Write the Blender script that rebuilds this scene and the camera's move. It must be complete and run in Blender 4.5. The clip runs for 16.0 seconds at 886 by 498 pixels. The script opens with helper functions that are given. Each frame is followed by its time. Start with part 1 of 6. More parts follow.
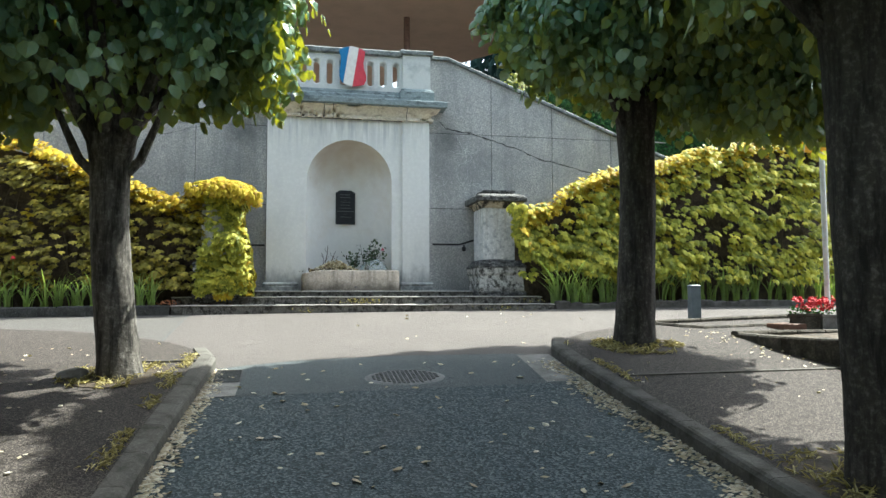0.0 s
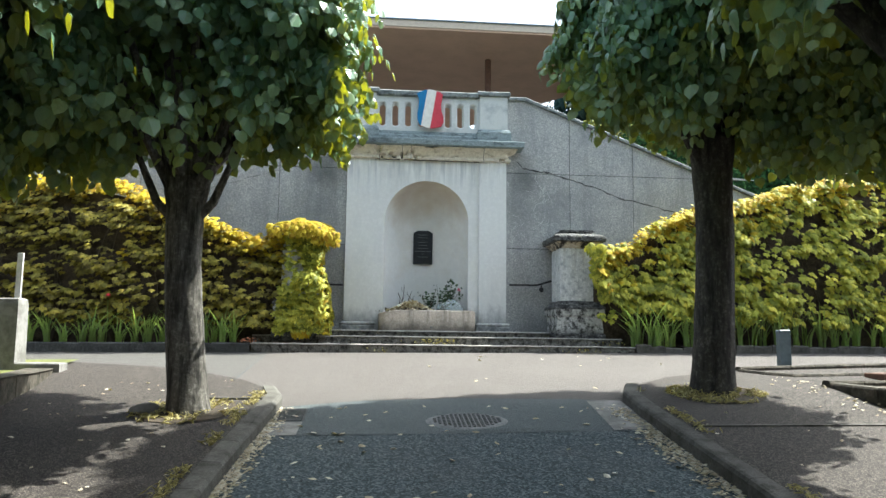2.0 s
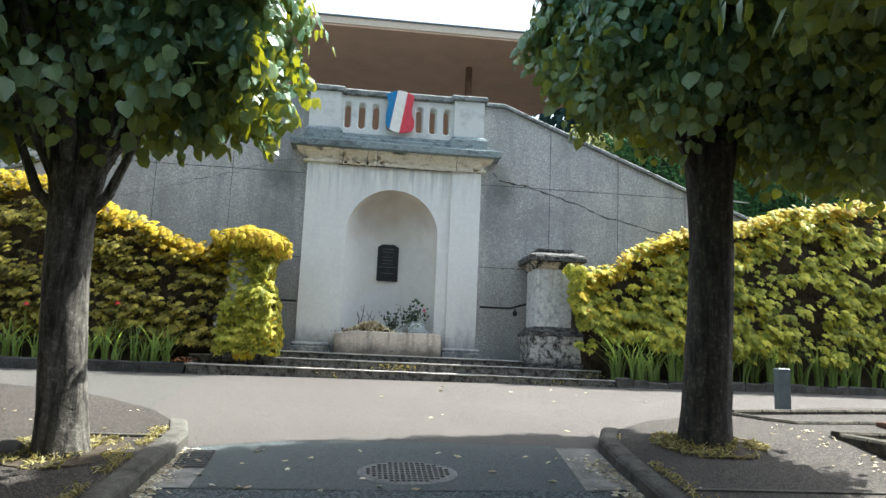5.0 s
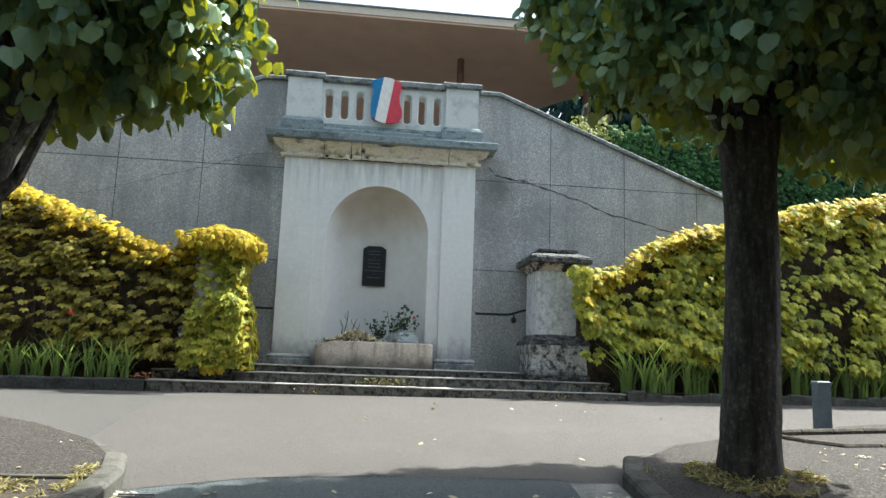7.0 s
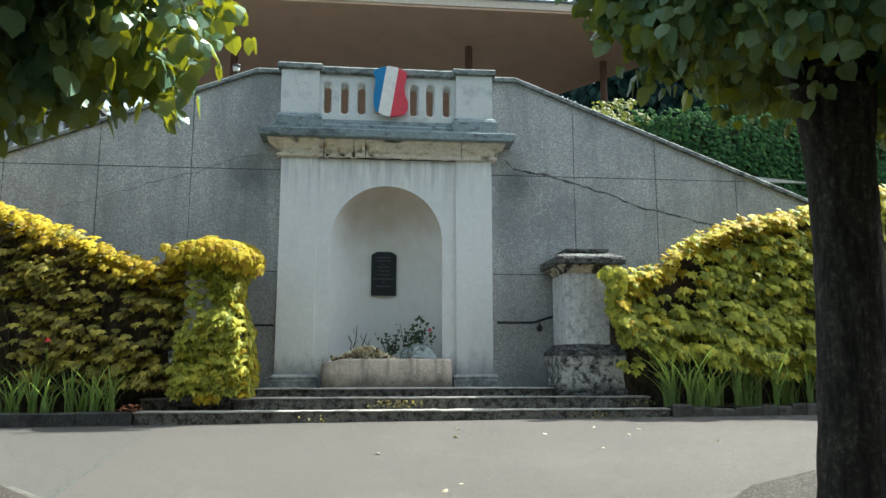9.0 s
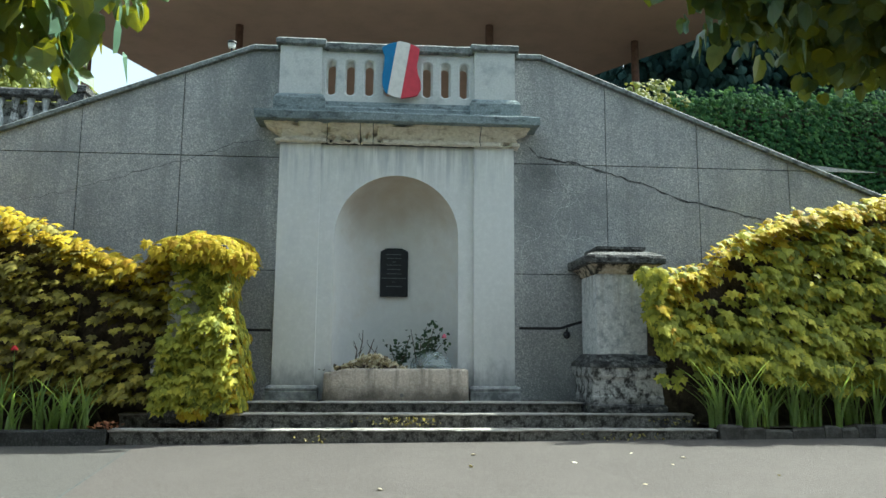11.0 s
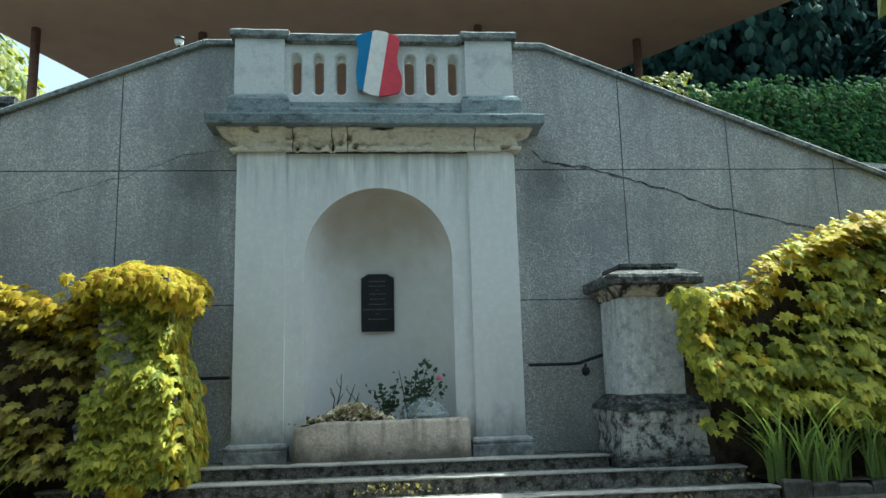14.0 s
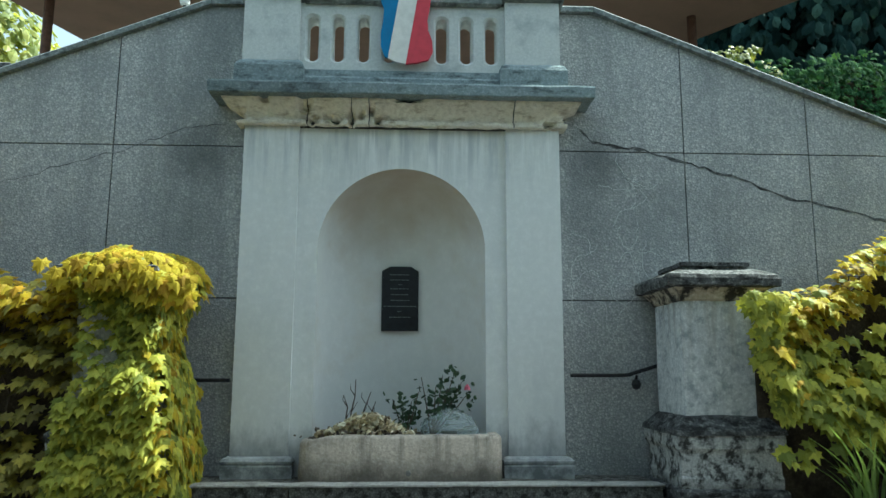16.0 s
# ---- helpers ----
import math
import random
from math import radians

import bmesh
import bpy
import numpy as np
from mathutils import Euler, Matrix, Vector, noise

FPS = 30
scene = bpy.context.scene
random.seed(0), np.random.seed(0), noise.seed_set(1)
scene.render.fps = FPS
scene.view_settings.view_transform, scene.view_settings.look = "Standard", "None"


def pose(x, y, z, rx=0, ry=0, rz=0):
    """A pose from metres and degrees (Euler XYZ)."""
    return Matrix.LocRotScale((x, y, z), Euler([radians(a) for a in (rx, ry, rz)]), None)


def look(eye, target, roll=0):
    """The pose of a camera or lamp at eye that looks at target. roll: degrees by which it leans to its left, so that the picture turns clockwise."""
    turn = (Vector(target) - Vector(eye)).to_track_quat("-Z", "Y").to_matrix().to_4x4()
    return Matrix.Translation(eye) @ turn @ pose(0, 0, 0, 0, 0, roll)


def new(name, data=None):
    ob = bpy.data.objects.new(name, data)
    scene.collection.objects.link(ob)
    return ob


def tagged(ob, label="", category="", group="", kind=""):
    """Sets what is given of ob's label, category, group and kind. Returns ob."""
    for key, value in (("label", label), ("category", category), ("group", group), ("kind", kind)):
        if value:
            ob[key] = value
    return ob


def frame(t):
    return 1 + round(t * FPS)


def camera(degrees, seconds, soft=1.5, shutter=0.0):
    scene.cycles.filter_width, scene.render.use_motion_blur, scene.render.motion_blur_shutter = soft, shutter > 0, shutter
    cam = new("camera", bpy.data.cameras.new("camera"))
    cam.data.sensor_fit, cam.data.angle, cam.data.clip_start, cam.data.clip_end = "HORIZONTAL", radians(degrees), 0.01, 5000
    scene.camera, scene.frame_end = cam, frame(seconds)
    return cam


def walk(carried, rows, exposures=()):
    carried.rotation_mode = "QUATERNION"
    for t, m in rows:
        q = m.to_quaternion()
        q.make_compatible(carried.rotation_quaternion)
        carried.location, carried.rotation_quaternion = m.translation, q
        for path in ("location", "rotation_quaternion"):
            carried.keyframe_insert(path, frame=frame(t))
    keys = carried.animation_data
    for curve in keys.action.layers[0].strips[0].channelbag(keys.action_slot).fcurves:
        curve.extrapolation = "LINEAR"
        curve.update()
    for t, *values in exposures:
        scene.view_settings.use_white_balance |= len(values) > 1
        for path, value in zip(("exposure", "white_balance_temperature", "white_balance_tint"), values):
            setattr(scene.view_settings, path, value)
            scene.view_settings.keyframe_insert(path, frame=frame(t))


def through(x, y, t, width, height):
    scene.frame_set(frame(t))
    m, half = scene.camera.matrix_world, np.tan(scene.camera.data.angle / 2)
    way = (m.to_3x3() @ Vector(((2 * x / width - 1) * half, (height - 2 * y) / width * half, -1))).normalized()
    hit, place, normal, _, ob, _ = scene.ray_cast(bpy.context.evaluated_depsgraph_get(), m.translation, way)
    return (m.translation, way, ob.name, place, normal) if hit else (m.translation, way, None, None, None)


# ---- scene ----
cam = camera(62.0, 16.0)
PATH = [
    (0, (-1.042, -12.663, 0.525), (-0.629, -10.711, 0.663), -0.2),
    (0.5, (-0.878, -12.671, 0.564), (-0.662, -10.693, 0.759), -0.2),
    (1, (-0.845, -12.712, 0.558), (-0.696, -10.731, 0.792), -0.1),
    (1.5, (-0.808, -12.714, 0.542), (-0.664, -10.735, 0.79), 0.2),
    (2, (-0.792, -12.637, 0.542), (-0.623, -10.659, 0.786), 0.7),
    (2.5, (-0.81, -12.564, 0.481), (-0.591, -10.592, 0.734), 1.2),
    (3, (-0.795, -12.426, 0.517), (-0.494, -10.467, 0.779), 1.3),
    (3.5, (-0.696, -12.206, 0.508), (-0.377, -10.253, 0.794), 1.0),
    (4, (-0.552, -12.039, 0.552), (-0.28, -10.078, 0.837), 1.3),
    (4.5, (-0.493, -11.787, 0.531), (-0.264, -9.824, 0.835), 2.2),
    (4.7, (-0.44, -11.693, 0.588), (-0.233, -9.727, 0.887), 2.5),
    (6.8, (-0.31, -10.61, 0.742), (-0.08, -8.648, 1.036), 2.2),
    (7, (-0.281, -10.529, 0.731), (-0.052, -8.567, 1.045), 2.0),
    (7.5, (-0.378, -10.269, 0.862), (-0.131, -8.31, 1.182), 1.5),
    (8, (-0.298, -10.094, 0.913), (-0.05, -8.136, 1.233), 1.2),
    (8.5, (-0.342, -9.777, 0.925), (-0.088, -7.818, 1.239), 0.5),
    (9, (-0.233, -9.559, 0.989), (-0.033, -7.592, 1.292), 0.0),
    (9.5, (-0.185, -9.304, 0.928), (-0.027, -7.338, 1.26), 0.2),
    (9.7, (-0.15, -9.21, 0.975), (-0.009, -7.239, 1.30), 0.4),
    (11.8, (-0.073, -8.247, 1.239), (0.076, -6.271, 1.508), 0.3),
    (12, (-0.11, -8.169, 1.243), (0.047, -6.196, 1.525), -0.2),
    (12.5, (-0.05, -7.949, 1.377), (0.093, -5.976, 1.667), -0.6),
    (13, (0.057, -7.704, 1.244), (0.192, -5.742, 1.607), -0.8),
    (13.5, (-0.005, -7.456, 1.337), (0.169, -5.495, 1.69), -1.3),
    (14, (0.028, -7.217, 1.42), (0.194, -5.253, 1.758), -1.5),
    (14.5, (0.141, -6.959, 1.374), (0.264, -4.993, 1.718), -0.9),
    (15, (0.041, -6.759, 1.501), (0.185, -4.787, 1.796), 0.0),
    (15.5, (0.034, -6.511, 1.473), (0.163, -4.543, 1.801), -0.1),
    (16, (0.103, -6.32, 1.566), (0.183, -4.347, 1.882), 0.2),
]
walk(cam, [(t, look(e, g, r)) for t, e, g, r in PATH], [(0, 1.91, 6050, 1), (4.7, 1.87, 6050, 4), (7, 1.64, 6000, 2), (9, 1.49, 6000, -2), (12.5, 1.32, 5800, -8), (14.5, 1.28, 5650, -11), (16, 1.33, 5650, -12)])
# end of path

# ---------------------------------------------------------------- light
world = bpy.data.worlds.new("sky")
scene.world = world
world.use_nodes = True
wn = world.node_tree.nodes
sky = wn.new("ShaderNodeTexSky")
sky.sky_type = "NISHITA"
sky.sun_disc = False
SUN_DIR = Vector((0.935, 0.355, 0.0)).normalized()
SUN_EL = radians(57)
sky.sun_elevation = SUN_EL
sky.sun_rotation = math.atan2(SUN_DIR.x, SUN_DIR.y)
sky.air_density, sky.dust_density = 1.0, 4.0
haze = wn.new("ShaderNodeHueSaturation")
haze.inputs["Saturation"].default_value = 0.5
world.node_tree.links.new(sky.outputs[0], haze.inputs["Color"])
world.node_tree.links.new(haze.outputs[0], wn["Background"].inputs[0])
wn["Background"].inputs[1].default_value = 0.132
sun_data = bpy.data.lights.new("sun", "SUN")
sun_data.energy, sun_data.angle, sun_data.color = 4.4, radians(0.6), (1.0, 0.93, 0.82)
sun = new("sun", sun_data)
sun_from = SUN_DIR * math.cos(SUN_EL) + Vector((0, 0, math.sin(SUN_EL)))
sun.matrix_world = look(sun_from * 40, (0, 0, 0))

# ---------------------------------------------------------------- materials


def nodes_of(name, rough=0.85, metallic=0.0):
    m = bpy.data.materials.new(name)
    m.use_nodes = True
    nt = m.node_tree
    b = nt.nodes["Principled BSDF"]
    b.inputs["Roughness"].default_value = rough
    b.inputs["Metallic"].default_value = metallic
    b.inputs["Specular IOR Level"].default_value = 0.3
    return m, nt, b


def range_of(nt, value, a, b):
    mr = nt.nodes.new("ShaderNodeMapRange")
    mr.inputs["From Min"].default_value, mr.inputs["From Max"].default_value = a, b
    nt.links.new(value, mr.inputs["Value"])
    return mr.outputs[0]


def coords(nt, scale=(1, 1, 1), kind="Object", shift=(0, 0, 0)):
    tc = nt.nodes.new("ShaderNodeTexCoord")
    mp = nt.nodes.new("ShaderNodeMapping")
    mp.inputs["Location"].default_value = shift
    mp.inputs["Scale"].default_value = scale
    nt.links.new(tc.outputs[kind], mp.inputs[0])
    return mp.outputs[0]


def noise_tex(nt, vec, scale, detail=5, rough=0.6):
    n = nt.nodes.new("ShaderNodeTexNoise")
    n.inputs["Scale"].default_value = scale
    n.inputs["Detail"].default_value = detail
    n.inputs["Roughness"].default_value = rough
    nt.links.new(vec, n.inputs["Vector"])
    return n.outputs["Fac"]


def ramp(nt, fac, stops):
    r = nt.nodes.new("ShaderNodeValToRGB")
    while len(r.color_ramp.elements) < len(stops):
        r.color_ramp.elements.new(0.5)
    for e, (p, c) in zip(r.color_ramp.elements, stops):
        e.position = p
        e.color = (*c, 1) if len(c) == 3 else c
    nt.links.new(fac, r.inputs[0])
    return r.outputs[0]


def mix(nt, a, b, fac, mode="MIX"):
    m = nt.nodes.new("ShaderNodeMix")
    m.data_type = "RGBA"
    m.blend_type = mode
    for sock, v in ((m.inputs[6], a), (m.inputs[7], b), (m.inputs[0], fac)):
        if isinstance(v, (int, float)):
            sock.default_value = v
        elif isinstance(v, tuple):
            sock.default_value = (*v, 1)
        else:
            nt.links.new(v, sock)
    return m.outputs[2]


def bump(nt, b, height, strength=0.3, distance=0.02):
    n = nt.nodes.new("ShaderNodeBump")
    n.inputs["Strength"].default_value = strength
    n.inputs["Distance"].default_value = distance
    nt.links.new(height, n.inputs["Height"])
    nt.links.new(n.outputs[0], b.inputs["Normal"])


def piece_tint(nt, col, amount=0.25):
    """Lighter or darker by piece."""
    oi = nt.nodes.new("ShaderNodeObjectInfo")
    c = ramp(nt, oi.outputs["Random"], [(0, (1 - amount,) * 3), (1, (1 + amount * 0.4,) * 3)])
    return mix(nt, col, c, 1.0, "MULTIPLY")


def stone(name, base, dark, light=None, big=1.4, fine=40, stain=(0.45, 0.62), bumps=0.35, rough=0.9,
          streak=None, pieces=0.0, grit=0.5, stretch=(1, 1, 1), runs=None, drip=None, damp=None, crown=None, rise=(-0.75, 0.3, 0.8)):
    """Weathered stone, plaster or concrete: fine grain, blotches, and stains that run down."""
    m, nt, b = nodes_of(name, rough)
    v = coords(nt)
    light = light or tuple(min(1, c * 1.15) for c in base)
    f1 = noise_tex(nt, v, fine, 4, 0.7)
    col = ramp(nt, f1, [(0.3, tuple(c * (1 - 0.35 * grit) for c in base)), (0.5, base), (0.72, light)])
    f2 = noise_tex(nt, coords(nt, stretch), big, 8, 0.68)
    col = mix(nt, col, dark, ramp(nt, f2, [(stain[0], (0, 0, 0)), (stain[1], (1, 1, 1))]))
    if streak:
        f3 = noise_tex(nt, coords(nt, (9, 9, 0.55)), 1.6, 6, 0.6)
        f3 = ramp(nt, f3, [(0.48, (0, 0, 0)), (0.66, (0.8, 0.8, 0.8))])
        if runs:
            sep = nt.nodes.new("ShaderNodeSeparateXYZ")
            nt.links.new(coords(nt), sep.inputs[0])
            mr = nt.nodes.new("ShaderNodeMapRange")
            mr.inputs["From Min"].default_value, mr.inputs["From Max"].default_value = runs
            nt.links.new(sep.outputs["Z"], mr.inputs["Value"])
            f3 = mix(nt, (0, 0, 0), f3, mr.outputs[0])
        col = mix(nt, col, streak, f3)
    if drip:
        # dark rain runs under the cornice
        f5 = ramp(nt, noise_tex(nt, coords(nt, (7, 7, 0.7), shift=(3, 1, 0)), 1.7, 5, 0.6), [(0.48, (0, 0, 0)), (0.64, (0.75, 0.75, 0.75))])
        sz = nt.nodes.new("ShaderNodeSeparateXYZ")
        nt.links.new(coords(nt), sz.inputs[0])
        hz = ramp(nt, range_of(nt, sz.outputs["Z"], 2.75, 3.6), [(0.3, (0, 0, 0)), (0.9, (1, 1, 1))])
        col = mix(nt, col, drip, mix(nt, f5, hz, 1.0, "MULTIPLY"))
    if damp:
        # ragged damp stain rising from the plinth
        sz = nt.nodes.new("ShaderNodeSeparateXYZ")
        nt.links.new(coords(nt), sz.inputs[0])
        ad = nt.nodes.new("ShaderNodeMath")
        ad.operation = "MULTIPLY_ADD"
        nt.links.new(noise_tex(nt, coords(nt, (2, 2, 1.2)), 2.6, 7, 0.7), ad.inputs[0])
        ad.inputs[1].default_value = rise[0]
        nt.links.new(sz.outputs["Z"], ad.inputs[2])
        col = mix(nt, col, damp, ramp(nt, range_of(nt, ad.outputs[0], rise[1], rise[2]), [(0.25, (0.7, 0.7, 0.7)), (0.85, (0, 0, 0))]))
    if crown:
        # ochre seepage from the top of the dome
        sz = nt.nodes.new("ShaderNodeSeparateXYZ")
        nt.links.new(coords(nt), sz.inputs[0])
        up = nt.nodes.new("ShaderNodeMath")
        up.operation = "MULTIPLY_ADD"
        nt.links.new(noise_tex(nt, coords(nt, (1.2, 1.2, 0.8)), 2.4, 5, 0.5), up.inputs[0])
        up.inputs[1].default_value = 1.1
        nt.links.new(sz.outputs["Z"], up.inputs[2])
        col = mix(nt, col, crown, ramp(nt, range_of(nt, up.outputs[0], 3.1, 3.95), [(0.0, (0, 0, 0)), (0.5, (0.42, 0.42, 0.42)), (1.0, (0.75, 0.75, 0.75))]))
    if pieces:
        col = piece_tint(nt, col, pieces)
    nt.links.new(col, b.inputs["Base Color"])
    f4 = noise_tex(nt, v, fine * 0.6, 6, 0.7)
    bump(nt, b, f4, bumps, 0.012)
    return m


def pebble_dash(name):
    m, nt, b = nodes_of(name, 0.92)
    v = coords(nt)
    vo = nt.nodes.new("ShaderNodeTexVoronoi")
    vo.inputs["Scale"].default_value = 62
    nt.links.new(v, vo.inputs["Vector"])
    cell = nt.nodes.new("ShaderNodeSeparateColor")
    nt.links.new(vo.outputs["Color"], cell.inputs[0])
    col = ramp(nt, cell.outputs[0], [(0.0, (0.36, 0.365, 0.37)), (0.4, (0.455, 0.46, 0.455)),
                                     (0.8, (0.51, 0.51, 0.50)), (1.0, (0.66, 0.655, 0.63))])
    gap = ramp(nt, vo.outputs["Distance"], [(0.25, (1, 1, 1)), (0.6, (0.74, 0.74, 0.74))])
    col = mix(nt, col, gap, 1.0, "MULTIPLY")
    big = noise_tex(nt, v, 0.9, 7, 0.65)
    col = mix(nt, col, (0.19, 0.2, 0.205), ramp(nt, big, [(0.46, (0, 0, 0)), (0.7, (0.6, 0.6, 0.6))]))
    run = noise_tex(nt, coords(nt, (3, 3, 0.4)), 1.3, 6, 0.6)
    col = mix(nt, col, (0.17, 0.18, 0.185), ramp(nt, run, [(0.5, (0, 0, 0)), (0.72, (0.55, 0.55, 0.55))]))
    sep = nt.nodes.new("ShaderNodeSeparateXYZ")
    nt.links.new(v, sep.inputs[0])
    ab = nt.nodes.new("ShaderNodeMath")
    ab.operation = "ABSOLUTE"
    nt.links.new(sep.outputs["X"], ab.inputs[0])
    wob = nt.nodes.new("ShaderNodeMath")
    wob.operation = "MULTIPLY_ADD"
    nt.links.new(noise_tex(nt, coords(nt, (2, 2, 0.5)), 2.2, 6, 0.7), wob.inputs[0])
    wob.inputs[1].default_value = 0.55
    nt.links.new(ab.outputs[0], wob.inputs[2])
    scaled = nt.nodes.new("ShaderNodeMath")
    scaled.operation = "MULTIPLY"
    scaled.inputs[1].default_value = 0.25
    nt.links.new(wob.outputs[0], scaled.inputs[0])
    band = ramp(nt, scaled.outputs[0], [(0.44, (0, 0, 0)), (0.47, (0.45, 0.45, 0.45)), (0.52, (0.35, 0.35, 0.35)), (0.63, (0, 0, 0))])
    band = mix(nt, band, ramp(nt, range_of(nt, sep.outputs["Z"], 1.5, 4.0), [(0.1, (0.45, 0.45, 0.45)), (0.75, (1, 1, 1)), (0.95, (0.6, 0.6, 0.6))]), 1.0, "MULTIPLY")
    col = mix(nt, col, (0.12, 0.128, 0.132), band)
    # wet smears running from the cornice's two ends
    at = nt.nodes.new("ShaderNodeCombineXYZ")
    nt.links.new(ab.outputs[0], at.inputs["X"])
    nt.links.new(sep.outputs["Z"], at.inputs["Z"])
    off = nt.nodes.new("ShaderNodeMapping")
    off.inputs["Location"].default_value = (-1.78 * 2.3, 0, -3.42 * 2.6)
    off.inputs["Scale"].default_value = (2.3, 1, 2.6)
    nt.links.new(at.outputs[0], off.inputs[0])
    ln = nt.nodes.new("ShaderNodeVectorMath")
    ln.operation = "LENGTH"
    nt.links.new(off.outputs[0], ln.inputs[0])
    rag = nt.nodes.new("ShaderNodeMath")
    rag.operation = "MULTIPLY_ADD"
    nt.links.new(noise_tex(nt, coords(nt, (1, 1, 0.7)), 4.0, 8, 0.7), rag.inputs[0])
    rag.inputs[1].default_value = 1.6
    nt.links.new(ln.outputs["Value"], rag.inputs[2])
    col = mix(nt, col, (0.085, 0.09, 0.092), ramp(nt, range_of(nt, rag.outputs[0], 0.6, 2.2), [(0.0, (0.7, 0.7, 0.7)), (0.3, (0.42, 0.42, 0.42)), (0.62, (0, 0, 0))]))
    vine = noise_tex(nt, v, 4.5, 9, 0.75)
    col = mix(nt, col, (0.42, 0.42, 0.4), ramp(nt, vine, [(0.62, (0, 0, 0)), (0.7, (0.2, 0.2, 0.2))]))
    nt.links.new(col, b.inputs["Base Color"])
    bump(nt, b, vo.outputs["Distance"], 0.5, 0.008)
    return m


def asphalt(name, base, chip, fine=95, patch=(0.5, 0.75), dust=(0.3, 0.28, 0.25), amount=0.35):
    m, nt, b = nodes_of(name, 0.9)
    v = coords(nt)
    vo = nt.nodes.new("ShaderNodeTexVoronoi")
    vo.inputs["Scale"].default_value = fine
    nt.links.new(v, vo.inputs["Vector"])
    cell = nt.nodes.new("ShaderNodeSeparateColor")
    nt.links.new(vo.outputs["Color"], cell.inputs[0])
    col = ramp(nt, cell.outputs[0], [(0.0, tuple(c * 0.45 for c in base)), (0.55, base), (0.93, chip)])
    n1 = noise_tex(nt, v, 0.8, 8, 0.7)
    col = mix(nt, col, dust, ramp(nt, n1, [(patch[0], (0, 0, 0)), (patch[1], (amount,) * 3)]))
    n2 = noise_tex(nt, v, 9, 6, 0.7)
    col = mix(nt, col, tuple(c * 0.6 for c in base), ramp(nt, n2, [(0.55, (0, 0, 0)), (0.75, (0.5, 0.5, 0.5))]))
    nt.links.new(col, b.inputs["Base Color"])
    bump(nt, b, vo.outputs["Distance"], 0.6, 0.006)
    return m


def leaf_material(name, stops, trans=0.45, rough=0.5, spec=0.35, glow=(1.7, 1.6, 0.7), through=None):
    """Leaves: colour by leaf, light through the blade."""
    m, nt, b = nodes_of(name, rough)
    b.inputs["Specular IOR Level"].default_value = spec
    g = nt.nodes.new("ShaderNodeNewGeometry")
    col = ramp(nt, g.outputs["Random Per Island"], stops)
    v = coords(nt)
    n = noise_tex(nt, v, 26, 3)
    col = mix(nt, col, tuple(c * 0.55 for c in stops[0][1]), ramp(nt, n, [(0.5, (0, 0, 0)), (0.8, (0.55, 0.55, 0.55))]))
    nt.links.new(col, b.inputs["Base Color"])
    t = nt.nodes.new("ShaderNodeBsdfTranslucent")
    tc = mix(nt, col, glow, 1.0, "MULTIPLY")
    if through:
        tc = mix(nt, tc, through, 0.92)
    nt.links.new(tc, t.inputs[0])
    sh = nt.nodes.new("ShaderNodeMixShader")
    sh.inputs[0].default_value = trans
    nt.links.new(b.outputs[0], sh.inputs[1])
    nt.links.new(t.outputs[0], sh.inputs[2])
    nt.links.new(sh.outputs[0], nt.nodes["Material Output"].inputs["Surface"])
    return m


def paint(name, col, rough=0.5, metallic=0.0, wear=0.12, scale=14):
    m, nt, b = nodes_of(name, rough, metallic)
    n = noise_tex(nt, coords(nt), scale, 6, 0.65)
    c = ramp(nt, n, [(0.3, tuple(c * (1 - 2 * wear) for c in col)), (0.55, col), (0.8, tuple(min(1, c * (1 + wear)) for c in col))])
    nt.links.new(c, b.inputs["Base Color"])
    bump(nt, b, n, 0.12, 0.003)
    return m


M_WALL = pebble_dash("pebble_dash_concrete")
M_JOINT = stone("wall_joint", (0.10, 0.103, 0.107), (0.05, 0.05, 0.05))
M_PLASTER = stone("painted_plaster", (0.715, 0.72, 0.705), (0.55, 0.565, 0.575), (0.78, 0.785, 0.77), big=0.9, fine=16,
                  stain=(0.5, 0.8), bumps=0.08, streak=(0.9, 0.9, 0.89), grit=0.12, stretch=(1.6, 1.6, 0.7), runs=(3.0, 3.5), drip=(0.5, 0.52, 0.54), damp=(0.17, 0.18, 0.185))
# greyer than the plaster above, with darker blotches
M_PLINTH = stone("grey_plinth", (0.44, 0.455, 0.455), (0.17, 0.18, 0.185), (0.58, 0.59, 0.585), big=5, fine=30, stain=(0.42, 0.62), bumps=0.4)
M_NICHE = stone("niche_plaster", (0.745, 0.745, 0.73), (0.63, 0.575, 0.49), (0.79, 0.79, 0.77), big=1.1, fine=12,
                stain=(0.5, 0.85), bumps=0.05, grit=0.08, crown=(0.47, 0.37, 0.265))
M_CREAM = stone("cream_limestone", (0.76, 0.70, 0.60), (0.30, 0.235, 0.165), (0.86, 0.82, 0.73), big=6.5, fine=26,
                stain=(0.52, 0.72), bumps=0.7, grit=0.6, stretch=(1, 1, 3))
M_BLUE = stone("weathered_coping_stone", (0.205, 0.248, 0.26), (0.06, 0.072, 0.076), (0.34, 0.385, 0.395), big=6, fine=45,
               stain=(0.5, 0.68), bumps=0.5, pieces=0.25, stretch=(1, 1, 2.5))
M_BALU = stone("balustrade_stone", (0.56, 0.575, 0.56), (0.32, 0.345, 0.355), (0.64, 0.645, 0.63), big=3, fine=40,
               stain=(0.52, 0.74), bumps=0.3, grit=0.3)
